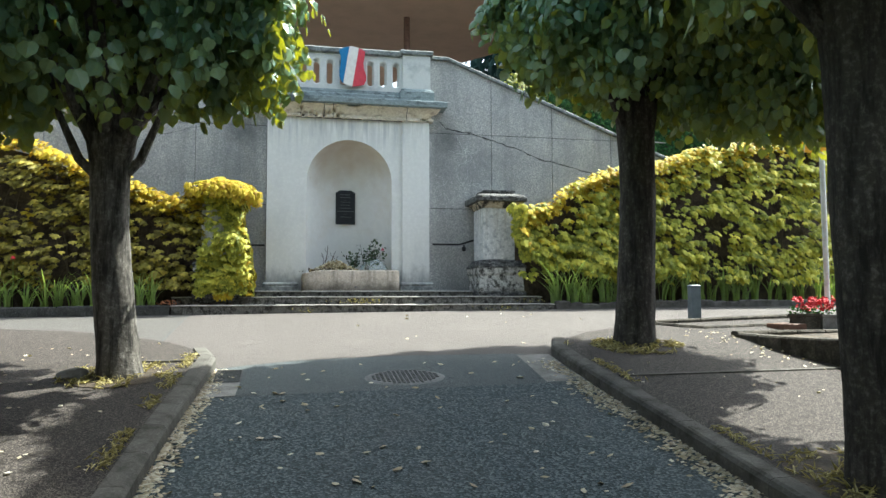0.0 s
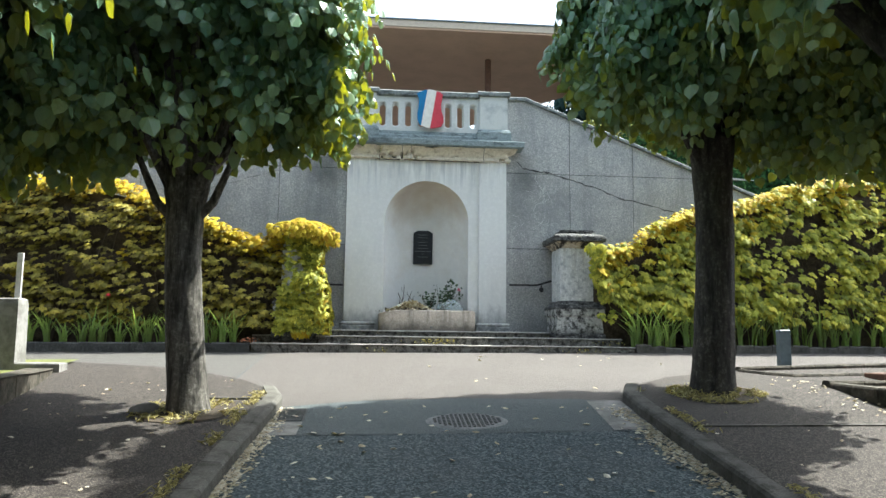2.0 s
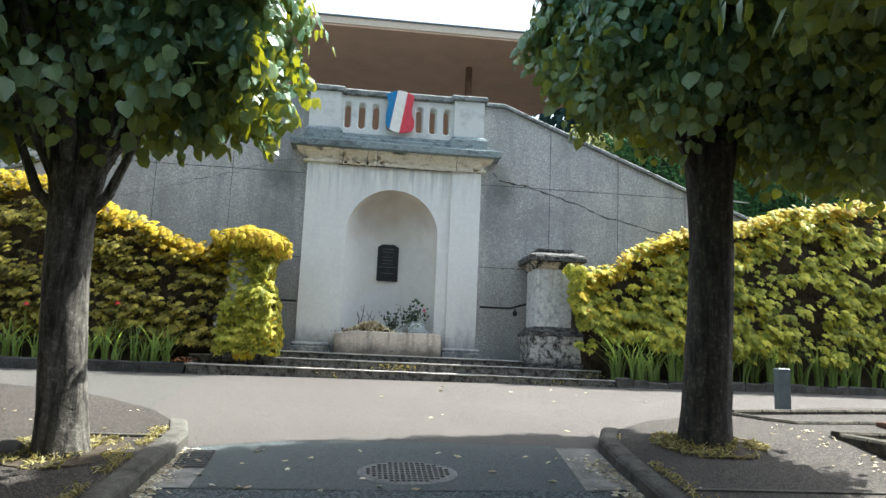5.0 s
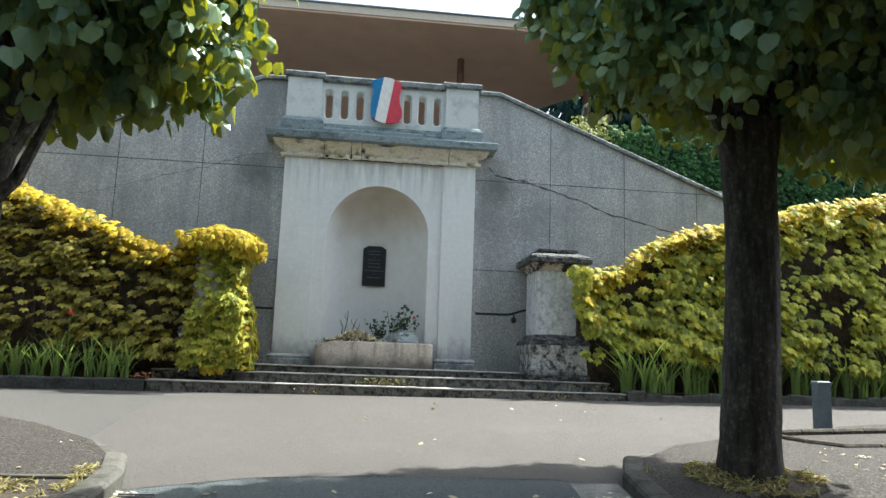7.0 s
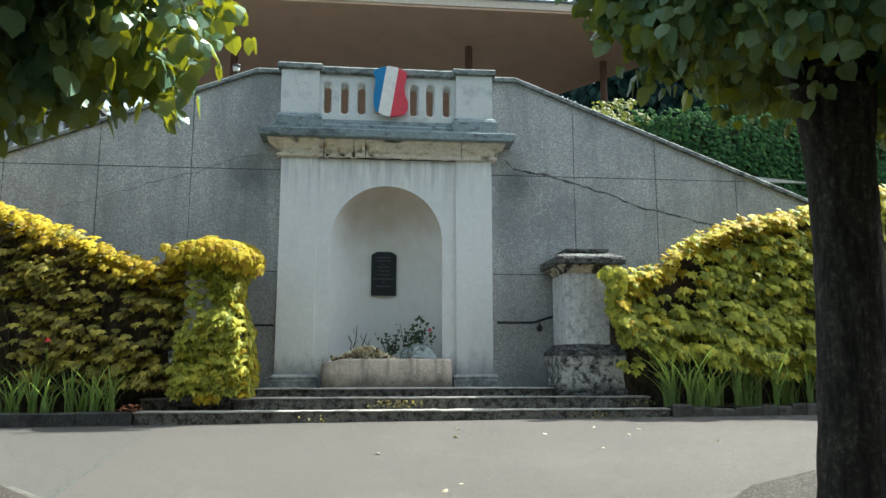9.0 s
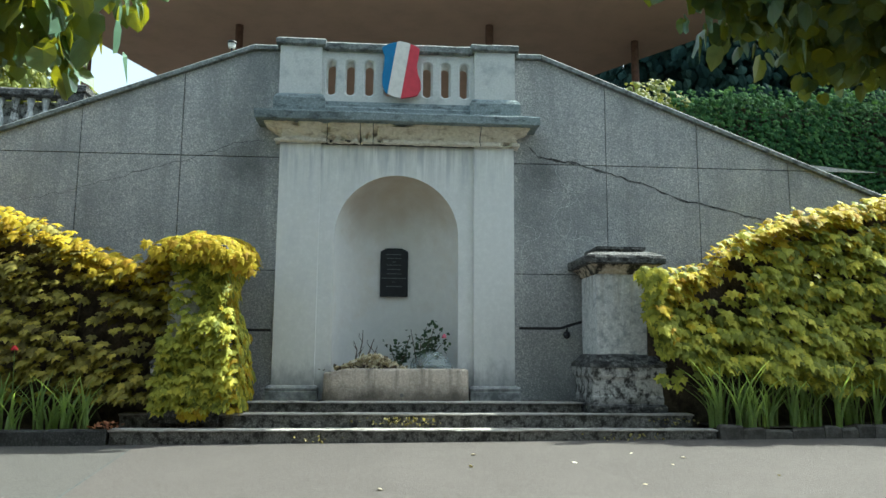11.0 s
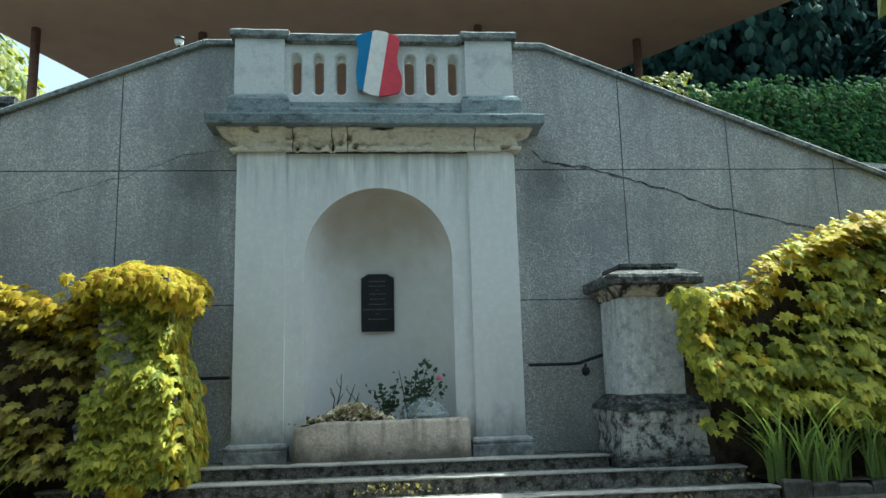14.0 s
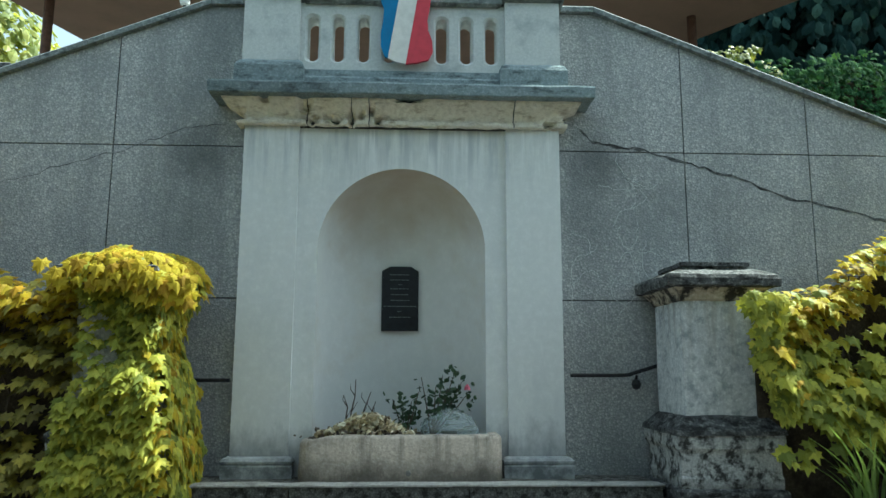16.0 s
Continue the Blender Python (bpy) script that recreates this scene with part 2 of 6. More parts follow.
M_CAPB = stone("grey_rail_stone", (0.20, 0.222, 0.225), (0.06, 0.066, 0.068), (0.38, 0.40, 0.395), big=8, fine=36, stain=(0.47, 0.66), bumps=0.7, stretch=(1, 1, 2))
M_CAP = stone("lichened_cap_stone", (0.095, 0.097, 0.097), (0.02, 0.02, 0.02), (0.34, 0.335, 0.32), big=9, fine=34,
              stain=(0.46, 0.6), bumps=0.8, stretch=(1, 1, 2))
M_PIER = stone("pier_render", (0.60, 0.615, 0.615), (0.34, 0.365, 0.385), (0.86, 0.865, 0.85), big=13, fine=40,
               stain=(0.49, 0.64), bumps=1.0, grit=0.5, streak=(0.27, 0.25, 0.22), runs=(1.5, 2.15))
M_PIERBASE = stone("stained_pier_base", (0.50, 0.505, 0.49), (0.05, 0.05, 0.048), (0.72, 0.715, 0.69), big=11, fine=60,
                   stain=(0.47, 0.60), bumps=1.0, grit=0.8, streak=(0.03, 0.03, 0.028), runs=(0.75, 1.1), damp=(0.025, 0.025, 0.022), rise=(-0.3, 0.46, 0.66))
M_NECK = stone("stained_neck_stone", (0.46, 0.40, 0.31), (0.035, 0.033, 0.03), (0.62, 0.56, 0.47), big=7, fine=30,
               stain=(0.46, 0.56), bumps=0.8, grit=0.5)
M_BASIN = stone("basin_stone", (0.54, 0.47, 0.395), (0.22, 0.19, 0.155), (0.70, 0.63, 0.55), big=2.6, fine=38,
                stain=(0.5, 0.78), bumps=0.8, grit=0.6, streak=(0.16, 0.14, 0.11), runs=(0.72, 1.0), damp=(0.06, 0.055, 0.047), rise=(-0.5, 0.38, 0.70))
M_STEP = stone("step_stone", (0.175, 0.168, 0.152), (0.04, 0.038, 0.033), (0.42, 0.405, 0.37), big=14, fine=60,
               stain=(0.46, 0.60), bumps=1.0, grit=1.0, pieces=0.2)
# paler than M_STEP: light on the tread edges is put into this stone
M_TREAD = stone("worn_lit_tread_stone", (0.40, 0.385, 0.355), (0.13, 0.125, 0.11), (0.54, 0.525, 0.49), big=4, fine=40,
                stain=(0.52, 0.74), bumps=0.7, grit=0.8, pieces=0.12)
M_SLATE = stone("dark_edging_stone", (0.062, 0.064, 0.062), (0.025, 0.026, 0.025), (0.15, 0.15, 0.142), big=6, fine=60, stain=(0.45, 0.7), bumps=0.7, grit=0.7)
M_KERB = stone("kerb_stone", (0.098, 0.094, 0.084), (0.035, 0.032, 0.026), (0.15, 0.142, 0.128), big=5, fine=50,
               stain=(0.46, 0.68), bumps=0.6, pieces=0.25)
M_SLAB = stone("gutter_concrete", (0.25, 0.245, 0.235), (0.14, 0.135, 0.125), big=4, fine=60, bumps=0.5)
M_ROAD = asphalt("coarse_asphalt", (0.043, 0.059, 0.067), (0.125, 0.148, 0.155), 75, dust=(0.095, 0.094, 0.092))
M_PATCH = asphalt("fine_asphalt", (0.078, 0.094, 0.10), (0.13, 0.145, 0.148), 190, dust=(0.13, 0.138, 0.138))
M_PLAZA = asphalt("pale_asphalt", (0.10, 0.09, 0.085), (0.132, 0.12, 0.114), 260, dust=(0.126, 0.114, 0.108), amount=0.6)
M_PLAZA2 = asphalt("grey_asphalt", (0.086, 0.082, 0.078), (0.135, 0.129, 0.122), 240, dust=(0.11, 0.105, 0.098))
M_WALK = asphalt("pavement_asphalt", (0.032, 0.028, 0.025), (0.11, 0.094, 0.083), 130, dust=(0.068, 0.059, 0.052), amount=0.3)
M_LAWN = stone("lawn_turf", (0.13, 0.145, 0.042), (0.07, 0.075, 0.028), (0.22, 0.23, 0.07), big=3, fine=70, stain=(0.45, 0.7), bumps=1.0, grit=0.9)
# mossy stone, its base darkened to hold tree shade on the low wall
M_RUBBLE = stone("mossy_shaded_rubble", (0.085, 0.075, 0.06), (0.03, 0.027, 0.021), (0.17, 0.15, 0.115), big=7, fine=45, stain=(0.44, 0.64), bumps=1.0, grit=0.9, pieces=0.3)
M_SOIL = stone("soil", (0.07, 0.055, 0.04), (0.028, 0.023, 0.017), (0.14, 0.11, 0.075), big=7, fine=60, bumps=1.0)
# one bark in two tones: M_BARK holds crown shade, M_BARKP holds sunlight
M_BARK = stone("bark", (0.062, 0.055, 0.047), (0.02, 0.018, 0.016), (0.16, 0.148, 0.13), big=5, fine=28,
               stain=(0.42, 0.62), bumps=1.0, stretch=(3, 3, 0.6))
M_BARKP = stone("sunlit_bark", (0.135, 0.125, 0.11), (0.03, 0.028, 0.025), (0.30, 0.285, 0.26), big=6, fine=28,
                stain=(0.42, 0.62), bumps=1.0, stretch=(3, 3, 0.5))
M_TWIG = paint("twig", (0.10, 0.08, 0.06), 0.9)
M_CANOPY = paint("canopy_soffit", (0.63, 0.44, 0.33), 0.7, wear=0.06, scale=2)
M_FASCIA = paint("canopy_fascia", (0.55, 0.47, 0.38), 0.6, wear=0.06)
M_POST = paint("rusty_post", (0.16, 0.085, 0.06), 0.6, wear=0.2)
M_BLACK = paint("black_iron", (0.018, 0.018, 0.02), 0.5)
M_PLAQUE = paint("black_marble", (0.02, 0.022, 0.026), 0.35, wear=0.2)
M_LETTER = paint("engraved_lettering", (0.16, 0.165, 0.17), 0.6)
M_FBLUE = paint("flag_blue", (0.015, 0.17, 0.38), 0.5, wear=0.08)
M_FWHITE = paint("flag_white", (0.72, 0.70, 0.66), 0.5, wear=0.08)
M_FRED = paint("flag_red", (0.55, 0.05, 0.075), 0.5, wear=0.08)
M_BOLLARD = paint("bollard_grey", (0.13, 0.165, 0.185), 0.55)
M_IRON = paint("cast_iron", (0.15, 0.155, 0.155), 0.6, 0.2, 0.25, 40)
M_WHITE = paint("white_enamel", (0.7, 0.7, 0.68), 0.4)
M_YELLOW = paint("yellow_sign", (0.75, 0.36, 0.02), 0.5)
M_PETAL = paint("red_petals", (0.55, 0.03, 0.04), 0.6)
M_PINK = paint("pink_petals", (0.6, 0.14, 0.2), 0.6)
M_DROP = leaf_material("fallen_bracts", [(0, (0.30, 0.25, 0.17)), (0.6, (0.48, 0.43, 0.33)), (1, (0.66, 0.63, 0.54))], 0.1, 0.8)
# young-leaf gold that also stands in for sunlight on the creeper
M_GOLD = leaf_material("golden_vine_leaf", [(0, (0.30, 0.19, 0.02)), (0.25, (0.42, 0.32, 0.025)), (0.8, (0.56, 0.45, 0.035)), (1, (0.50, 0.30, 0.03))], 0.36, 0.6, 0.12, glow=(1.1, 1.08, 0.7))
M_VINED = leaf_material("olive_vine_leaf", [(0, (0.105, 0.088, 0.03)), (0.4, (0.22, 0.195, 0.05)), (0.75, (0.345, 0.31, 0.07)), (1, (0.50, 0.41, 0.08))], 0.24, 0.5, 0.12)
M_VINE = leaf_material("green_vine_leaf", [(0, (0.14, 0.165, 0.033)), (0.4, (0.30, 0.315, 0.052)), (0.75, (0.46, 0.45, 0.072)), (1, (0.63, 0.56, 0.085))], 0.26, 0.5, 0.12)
M_LINDEN = leaf_material("linden_leaf", [(0, (0.048, 0.122, 0.085)), (0.5, (0.09, 0.19, 0.132)), (0.85, (0.145, 0.255, 0.16)), (1, (0.22, 0.32, 0.17))], 0.15, 0.4, 0.5, through=(0.98, 0.95, 0.02))
M_IVY = leaf_material("dark_ivy_leaf", [(0, (0.022, 0.058, 0.026)), (0.6, (0.045, 0.11, 0.042)), (1, (0.085, 0.17, 0.055))], 0.2, 0.85, 0.05)
M_FAR = leaf_material("far_tree_leaf", [(0, (0.012, 0.032, 0.03)), (0.7, (0.028, 0.062, 0.055)), (1, (0.055, 0.105, 0.085))], 0.05, 0.8, 0.08)
M_FARL = leaf_material("pale_tree_leaf", [(0, (0.10, 0.14, 0.035)), (0.6, (0.24, 0.27, 0.06)), (1, (0.36, 0.36, 0.09))], 0.4)
M_IRIS = leaf_material("iris_blade", [(0, (0.12, 0.19, 0.075)), (0.6, (0.24, 0.34, 0.12)), (1, (0.44, 0.50, 0.24))], 0.42, 0.5)
M_ROSE = leaf_material("rose_leaf", [(0, (0.02, 0.042, 0.024)), (1, (0.055, 0.095, 0.045))], 0.25)
M_HEAP = leaf_material("dried_petals", [(0, (0.12, 0.085, 0.05)), (0.3, (0.42, 0.35, 0.22)), (0.65, (0.66, 0.58, 0.40)), (1, (0.82, 0.79, 0.68))], 0.15, 0.85)
M_RUST = leaf_material("rust_leaf", [(0, (0.16, 0.06, 0.03)), (1, (0.4, 0.18, 0.1))], 0.25, 0.7)
M_GRASS = leaf_material("dry_grass", [(0, (0.15, 0.13, 0.055)), (0.5, (0.30, 0.265, 0.10)), (1, (0.50, 0.46, 0.26))], 0.3, 0.8)

# ---------------------------------------------------------------- mesh helpers


def mesh_ob(name, bm, material, parent=None, label="", smooth=False):
    me = bpy.data.meshes.new(name)
    bmesh.ops.recalc_face_normals(bm, faces=bm.faces)
    bm.to_mesh(me)
    bm.free()
    if smooth:
        for p in me.polygons:
            p.use_smooth = True
    me.materials.append(material)
    ob = new(name, me)
    if parent:
        ob.parent = parent
    if label:
        tagged(ob, label)
    return ob


def part(name, bm, material, parent, label="", smooth=False):
    return mesh_ob(name, bm, material, parent, label, smooth)


def raw_ob(name, verts, faces, material, parent=None, label="", smooth=False):
    me = bpy.data.meshes.new(name)
    me.from_pydata(verts, [], faces)
    if smooth:
        for p in me.polygons:
            p.use_smooth = True
    me.materials.append(material)
    ob = new(name, me)
    if parent:
        ob.parent = parent
    if label:
        tagged(ob, label)
    return ob


def thing(name, label, category, group="", kind="", at=(0, 0, 0)):
    e = new(name)
    e.location = at
    e.empty_display_size = 0.2
    return tagged(e, label, category, group, kind)


def block(x0, y0, z0, x1, y1, z1, bevel=0.01, bm=None, jitter=0.0, cuts=0):
    """A box with softened, slightly uneven edges."""
    bm2 = bmesh.new()
    bmesh.ops.create_cube(bm2, size=1)
    for v in bm2.verts:
        v.co = Vector(((x0 + x1) / 2 + v.co.x * (x1 - x0), (y0 + y1) / 2 + v.co.y * (y1 - y0), (z0 + z1) / 2 + v.co.z * (z1 - z0)))
    if cuts:
        bmesh.ops.subdivide_edges(bm2, edges=bm2.edges[:], cuts=cuts, use_grid_fill=True)
    if bevel and not cuts:
        bmesh.ops.bevel(bm2, geom=bm2.edges[:], offset=bevel, segments=2, affect="EDGES", profile=0.6)
    if jitter:
        for v in bm2.verts:
            v.co += noise.noise_vector(v.co * 6) * jitter
    if bm is None:
        return bm2
    me = bpy.data.meshes.new("tmp")
    bm2.to_mesh(me)
    bm2.free()
    bm.from_mesh(me)
    bpy.data.meshes.remove(me)
    return bm


def rings(profile, x0, x1, y0, y1, seg=0, jitter=0.0):
    """Stacked rectangles (overhang, z): plinths, mouldings, caps. seg: extra points along each side."""
    bm = bmesh.new()
    rows = []
    for o, z in profile:
        c = [(x0 - o, y0 - o), (x1 + o, y0 - o), (x1 + o, y1 + o), (x0 - o, y1 + o)]
        pts = []
        for i in range(4):
            a, b = Vector(c[i]), Vector(c[(i + 1) % 4])
            for k in range(seg + 1):
                pts.append(a.lerp(b, k / (seg + 1)))
        row = []
        for p in pts:
            co = Vector((p.x, p.y, z))
            if jitter:
                co += noise.noise_vector(co * 5) * jitter + noise.noise_vector(co * 17) * jitter * 0.5
            row.append(bm.verts.new(co))
        rows.append(row)
    n = len(rows[0])
    for a, b in zip(rows, rows[1:]):
        for i in range(n):
            bm.faces.new((a[i], a[(i + 1) % n], b[(i + 1) % n], b[i]))
    bm.faces.new(rows[0][::-1])
    bm.faces.new(rows[-1])
    return bm


def prism(poly, axis, a, b, bevel=0.0):
    """A polygon of (u, v) pushed along an axis: 'y' takes u=x, v=z; 'z' takes u=x, v=y; 'x' takes u=y, v=z."""
    def co(p, w):
        return {"y": (p[0], w, p[1]), "z": (p[0], p[1], w), "x": (w, p[0], p[1])}[axis]
    bm = bmesh.new()
    lo = [bm.verts.new(co(p, a)) for p in poly]
    hi = [bm.verts.new(co(p, b)) for p in poly]
    n = len(poly)
    bm.faces.new(lo)
    bm.faces.new(hi[::-1])
    for i in range(n):
        bm.faces.new((lo[i], hi[i], hi[(i + 1) % n], lo[(i + 1) % n]))
    if bevel:
        bmesh.ops.bevel(bm, geom=bm.edges[:], offset=bevel, segments=1, affect="EDGES")
    return bm


def tube(points, radii, sides=8, bm=None, wob=0.0):
    bm = bm or bmesh.new()
    pts = [Vector(p) for p in points]
    rows = []
    for i, p in enumerate(pts):
        d = (pts[min(i + 1, len(pts) - 1)] - pts[max(i - 1, 0)]).normalized()
        side = d.cross(Vector((0.13, 0.91, 0.39))).normalized()
        up = side.cross(d)
        row = []
        for k in range(sides):
            a = 2 * math.pi * k / sides
            r = radii[i]
            q = p + (side * math.cos(a) + up * math.sin(a)) * r
            if wob:
                q += noise.noise_vector(q * 4) * wob
            row.append(bm.verts.new(q))
        rows.append(row)
    for a, b in zip(rows, rows[1:]):
        for k in range(sides):
            bm.faces.new((a[k], a[(k + 1) % sides], b[(k + 1) % sides], b[k]))
    bm.faces.new(rows[0][::-1])
    bm.faces.new(rows[-1])
    return bm


def lathe(profile, sides=20, bm=None, at=(0, 0, 0)):
    bm = bm or bmesh.new()
    rows = [[bm.verts.new((at[0] + r * math.cos(2 * math.pi * k / sides), at[1] + r * math.sin(2 * math.pi * k / sides), at[2] + z)) for k in range(sides)] for r, z in profile]
    for a, b in zip(rows, rows[1:]):
        for k in range(sides):
            bm.faces.new((a[k], a[(k + 1) % sides], b[(k + 1) % sides], b[k]))
    bm.faces.new(rows[0][::-1])
    bm.faces.new(rows[-1])
    return bm


# Leaf outlines: tip along -v, width along u.
VINE_SHAPE = [(0, 0.14), (0.26, 0.36), (0.34, 0.16), (0.60, 0.10), (0.40, -0.10), (0.46, -0.36), (0.2, -0.32), (0, -0.80),
              (-0.2, -0.32), (-0.46, -0.36), (-0.40, -0.10), (-0.60, 0.10), (-0.34, 0.16), (-0.26, 0.36)]
HEART_SHAPE = [(0.0, 0.02), (0.22, 0.13), (0.47, -0.1), (0.42, -0.5), (0.0, -0.92), (-0.42, -0.5), (-0.47, -0.1), (-0.22, 0.13)]
BLADE_SHAPE = [(0.06, -0.6), (0.12, 0.2), (0, 1.1), (-0.12, 0.2), (-0.06, -0.6)]
OVAL_SHAPE = [(0, 0.5), (0.3, 0.15), (0.27, -0.2), (0, -0.5), (-0.27, -0.2), (-0.3, 0.15)]


class Leaves:
    """Collects many small blades into one mesh."""

    def __init__(self):
        self.v, self.f = [], []

    def add(self, p, normal, down, size, shape, fold=0.18, curl=0.15):
        n = normal.normalized()
        d = (down - n * down.dot(n))
        d = d.normalized() if d.length > 1e-4 else n.orthogonal().normalized()
        u = d.cross(n)
        base = len(self.v)
        self.v.append(tuple(p + n * (fold * 0.3 * size)))
        for a, b in shape:
            h = -fold * abs(a) * 1.2 - curl * max(0, -b) ** 2
            self.v.append(tuple(p + (u * a - d * b + n * h) * size))
        k = len(shape)
        self.f += [(base, base + 1 + i, base + 1 + (i + 1) % k) for i in range(k)]

    def ob(self, name, material, parent, label=""):
        o = raw_ob(name, self.v, self.f, material, parent, label)
        o["kind"] = "stuff"
        return o


def ground_z(x, y):
    base = float(np.interp(y, (-60, -12.7, -5.5, -1.2), (-8.2, -1.15, -0.07, 0.335)))
    tilt = float(np.interp(y, (-4.5, -1.2), (0.015, 0.008)))
    return base + tilt * max(-9, min(9, x))


rng = random.Random(7)


def rv(s=1.0):
    return Vector((rng.uniform(-s, s), rng.uniform(-s, s), rng.uniform(-s, s)))

# ---------------------------------------------------------------- ground, road and pavements


def sheet(name, xs, ys, lift, material, label, category, kind="structure"):
    vs, fs = [], []
    for y in ys:
        for x in xs:
            vs.append((x, y, ground_z(x, y) + lift))
    n = len(xs)
    for j in range(len(ys) - 1):
        for i in range(n - 1):
            fs.append((j * n + i, j * n + i + 1, (j + 1) * n + i + 1, (j + 1) * n + i))
    return tagged(raw_ob(name, vs, fs, material), label, category, "", kind)


def draped(name, outline, lift, material, label="", parent=None, thick=0.0):
    """A flat patch that follows the ground, cut to an outline."""
    bm = bmesh.new()
    bm.faces.new([bm.verts.new((x, y, 0)) for x, y in outline])
    x0, x1 = min(p[0] for p in outline), max(p[0] for p in outline)
    y0, y1 = min(p[1] for p in outline), max(p[1] for p in outline)
    def cut(co, no):
        bmesh.ops.bisect_plane(bm, geom=bm.verts[:] + bm.edges[:] + bm.faces[:], plane_co=co, plane_no=no)
    for k in range(-32, 1):
        if y0 < k * 0.5 < y1:
            cut((0, k * 0.5, 0), (0, 1, 0))
    if y0 < -1.2 < y1:
        cut((0, -1.2, 0), (0, 1, 0))
    for k in range(-15, 16):
        if x0 < k < x1:
            cut((k, 0, 0), (1, 0, 0))
    bmesh.ops.triangulate(bm, faces=bm.faces[:])
    if thick:
        r = bmesh.ops.extrude_face_region(bm, geom=bm.faces[:])
        for v in [g for g in r["geom"] if isinstance(g, bmesh.types.BMVert)]:
            v.co.z = 1.0
    for v in bm.verts:
        top = v.co.z > 0.5 or not thick
        v.co.z = ground_z(v.co.x, v.co.y) + lift - (0 if top else thick)
    return mesh_ob(name, bm, material, parent, label)


far = [-300, -120, -60, -30]
sheet("ground", far + list(range(-16, 17)) + [30, 60, 120, 300],
      [-300, -120, -60, -40, -30, -22, -18] + sorted([-16 + 0.5 * k for k in range(31)] + [-1.2]) + [0.6, 10, 40, 120, 300], 0, M_ROAD,
      "coarse dark asphalt street sloping up to the memorial", "road")

plaza = draped("road_crossing", [(-2.45, -1.15), (-2.42, -3.9), (-1.66, -5.55), (-0.9, -5.25), (0.1, -5.2), (1.2, -5.3), (1.62, -5.5), (2.2, -4.6), (16, -2.4), (16, -1.1)],
               0.004, M_PLAZA)
tagged(plaza, "pale sunlit asphalt crossing before the steps", "road", "", "structure")
side_road = draped("road_side", [(-2.46, -1.15), (-16, -1.15), (-16, -3.2), (-2.43, -4.6)], 0.004, M_PLAZA2)
tagged(side_road, "grey worn asphalt of the side street", "road", "", "structure")
patch = draped("road_patch", [(-1.70, -6.5), (-1.68, -5.57), (-0.9, -5.27), (0.1, -5.22), (1.2, -5.32), (1.58, -5.5), (1.57, -6.5)], 0.004, M_PATCH)
tagged(patch, "smoother dark asphalt patch round the manhole", "road", "", "structure")

LEFT_EDGE = [(-1.88, -16), (-1.88, -9.5), (-1.80, -7.3), (-1.70, -5.9), (-1.68, -5.5), (-1.78, -5.05), (-2.1, -4.45), (-2.76, -3.78), (-3.4, -3.35), (-4.6, -2.9), (-16, -2.6)]
RIGHT_EDGE = [(1.52, -16), (1.55, -9.5), (1.57, -7.3), (1.57, -5.9), (1.60, -5.5), (1.76, -5.05), (2.3, -4.5), (2.97, -4.15), (3.6, -3.8), (5.0, -3.3), (16, -2.9)]


def along(path, step):
    """Points at even steps on a polyline, with their headings."""
    out, left = [], 0.0
    for (ax, ay), (bx, by) in zip(path, path[1:]):
        a, b = Vector((ax, ay)), Vector((bx, by))
        ln, d = (b - a).length, (b - a).normalized()
        while left < ln:
            out.append((a + d * left, d))
            left += step
        left -= ln
    return out


def pavement(name, edge, side, label):
    inner = [(x - side * 0.1, y - 0.06) for x, y in edge]
    outline = inner + [(side * -16, -16)]
    return tagged(draped(name, outline, 0.10, M_WALK, thick=0.12), label, "pavement", "", "structure")


pavement_left = pavement("pavement_left", LEFT_EDGE, 1, "gritty brown asphalt pavement with tree shadows")
pavement_right = pavement("pavement_right", RIGHT_EDGE, -1, "gritty asphalt pavement beside a row of lindens")


def kerb_line(name, edge, side, label, y_far):
    root = thing(name, label, "kerb", "", "structure")
    pts = along(edge, 0.5)
    for (p, d), (q, _) in zip(pts, pts[1:]):
        if p.y < -13.5 or abs(p.x) > 9:
            continue
        n = Vector((-d.y, d.x)) * side
        bm = bmesh.new()
        h = 0.115 if p.y < -5.2 else 0.07
        w = 0.14 if p.y < -5.2 else 0.13
        rows = []
        for e in (p + (q - p) * 0.004, q - (q - p) * 0.004):
            row = []
            for o, z in ((-0.005, -0.1), (-0.005, h - 0.03), (0.012, h - 0.008), (0.035, h), (w, h + 0.002), (w, -0.1)):
                xy = e + n * o
                jit = noise.noise(Vector((xy.x * 3, xy.y * 3, z * 9))) * 0.006
                row.append(bm.verts.new((xy.x, xy.y, ground_z(e.x, e.y) + z + jit)))
            rows.append(row)
        a, b = rows
        for i in range(6):
            bm.faces.new((a[i], a[(i + 1) % 6], b[(i + 1) % 6], b[i]))
        bm.faces.new(a[::-1])
        bm.faces.new(b)
        part("kerb_stone", bm, M_KERB, root)
    return root


kerb_line("kerb_left", LEFT_EDGE, 1, "rounded weathered stone kerb along the street", -5)
kerb_line("kerb_right", RIGHT_EDGE, -1, "rounded weathered stone kerb along the street", -5)

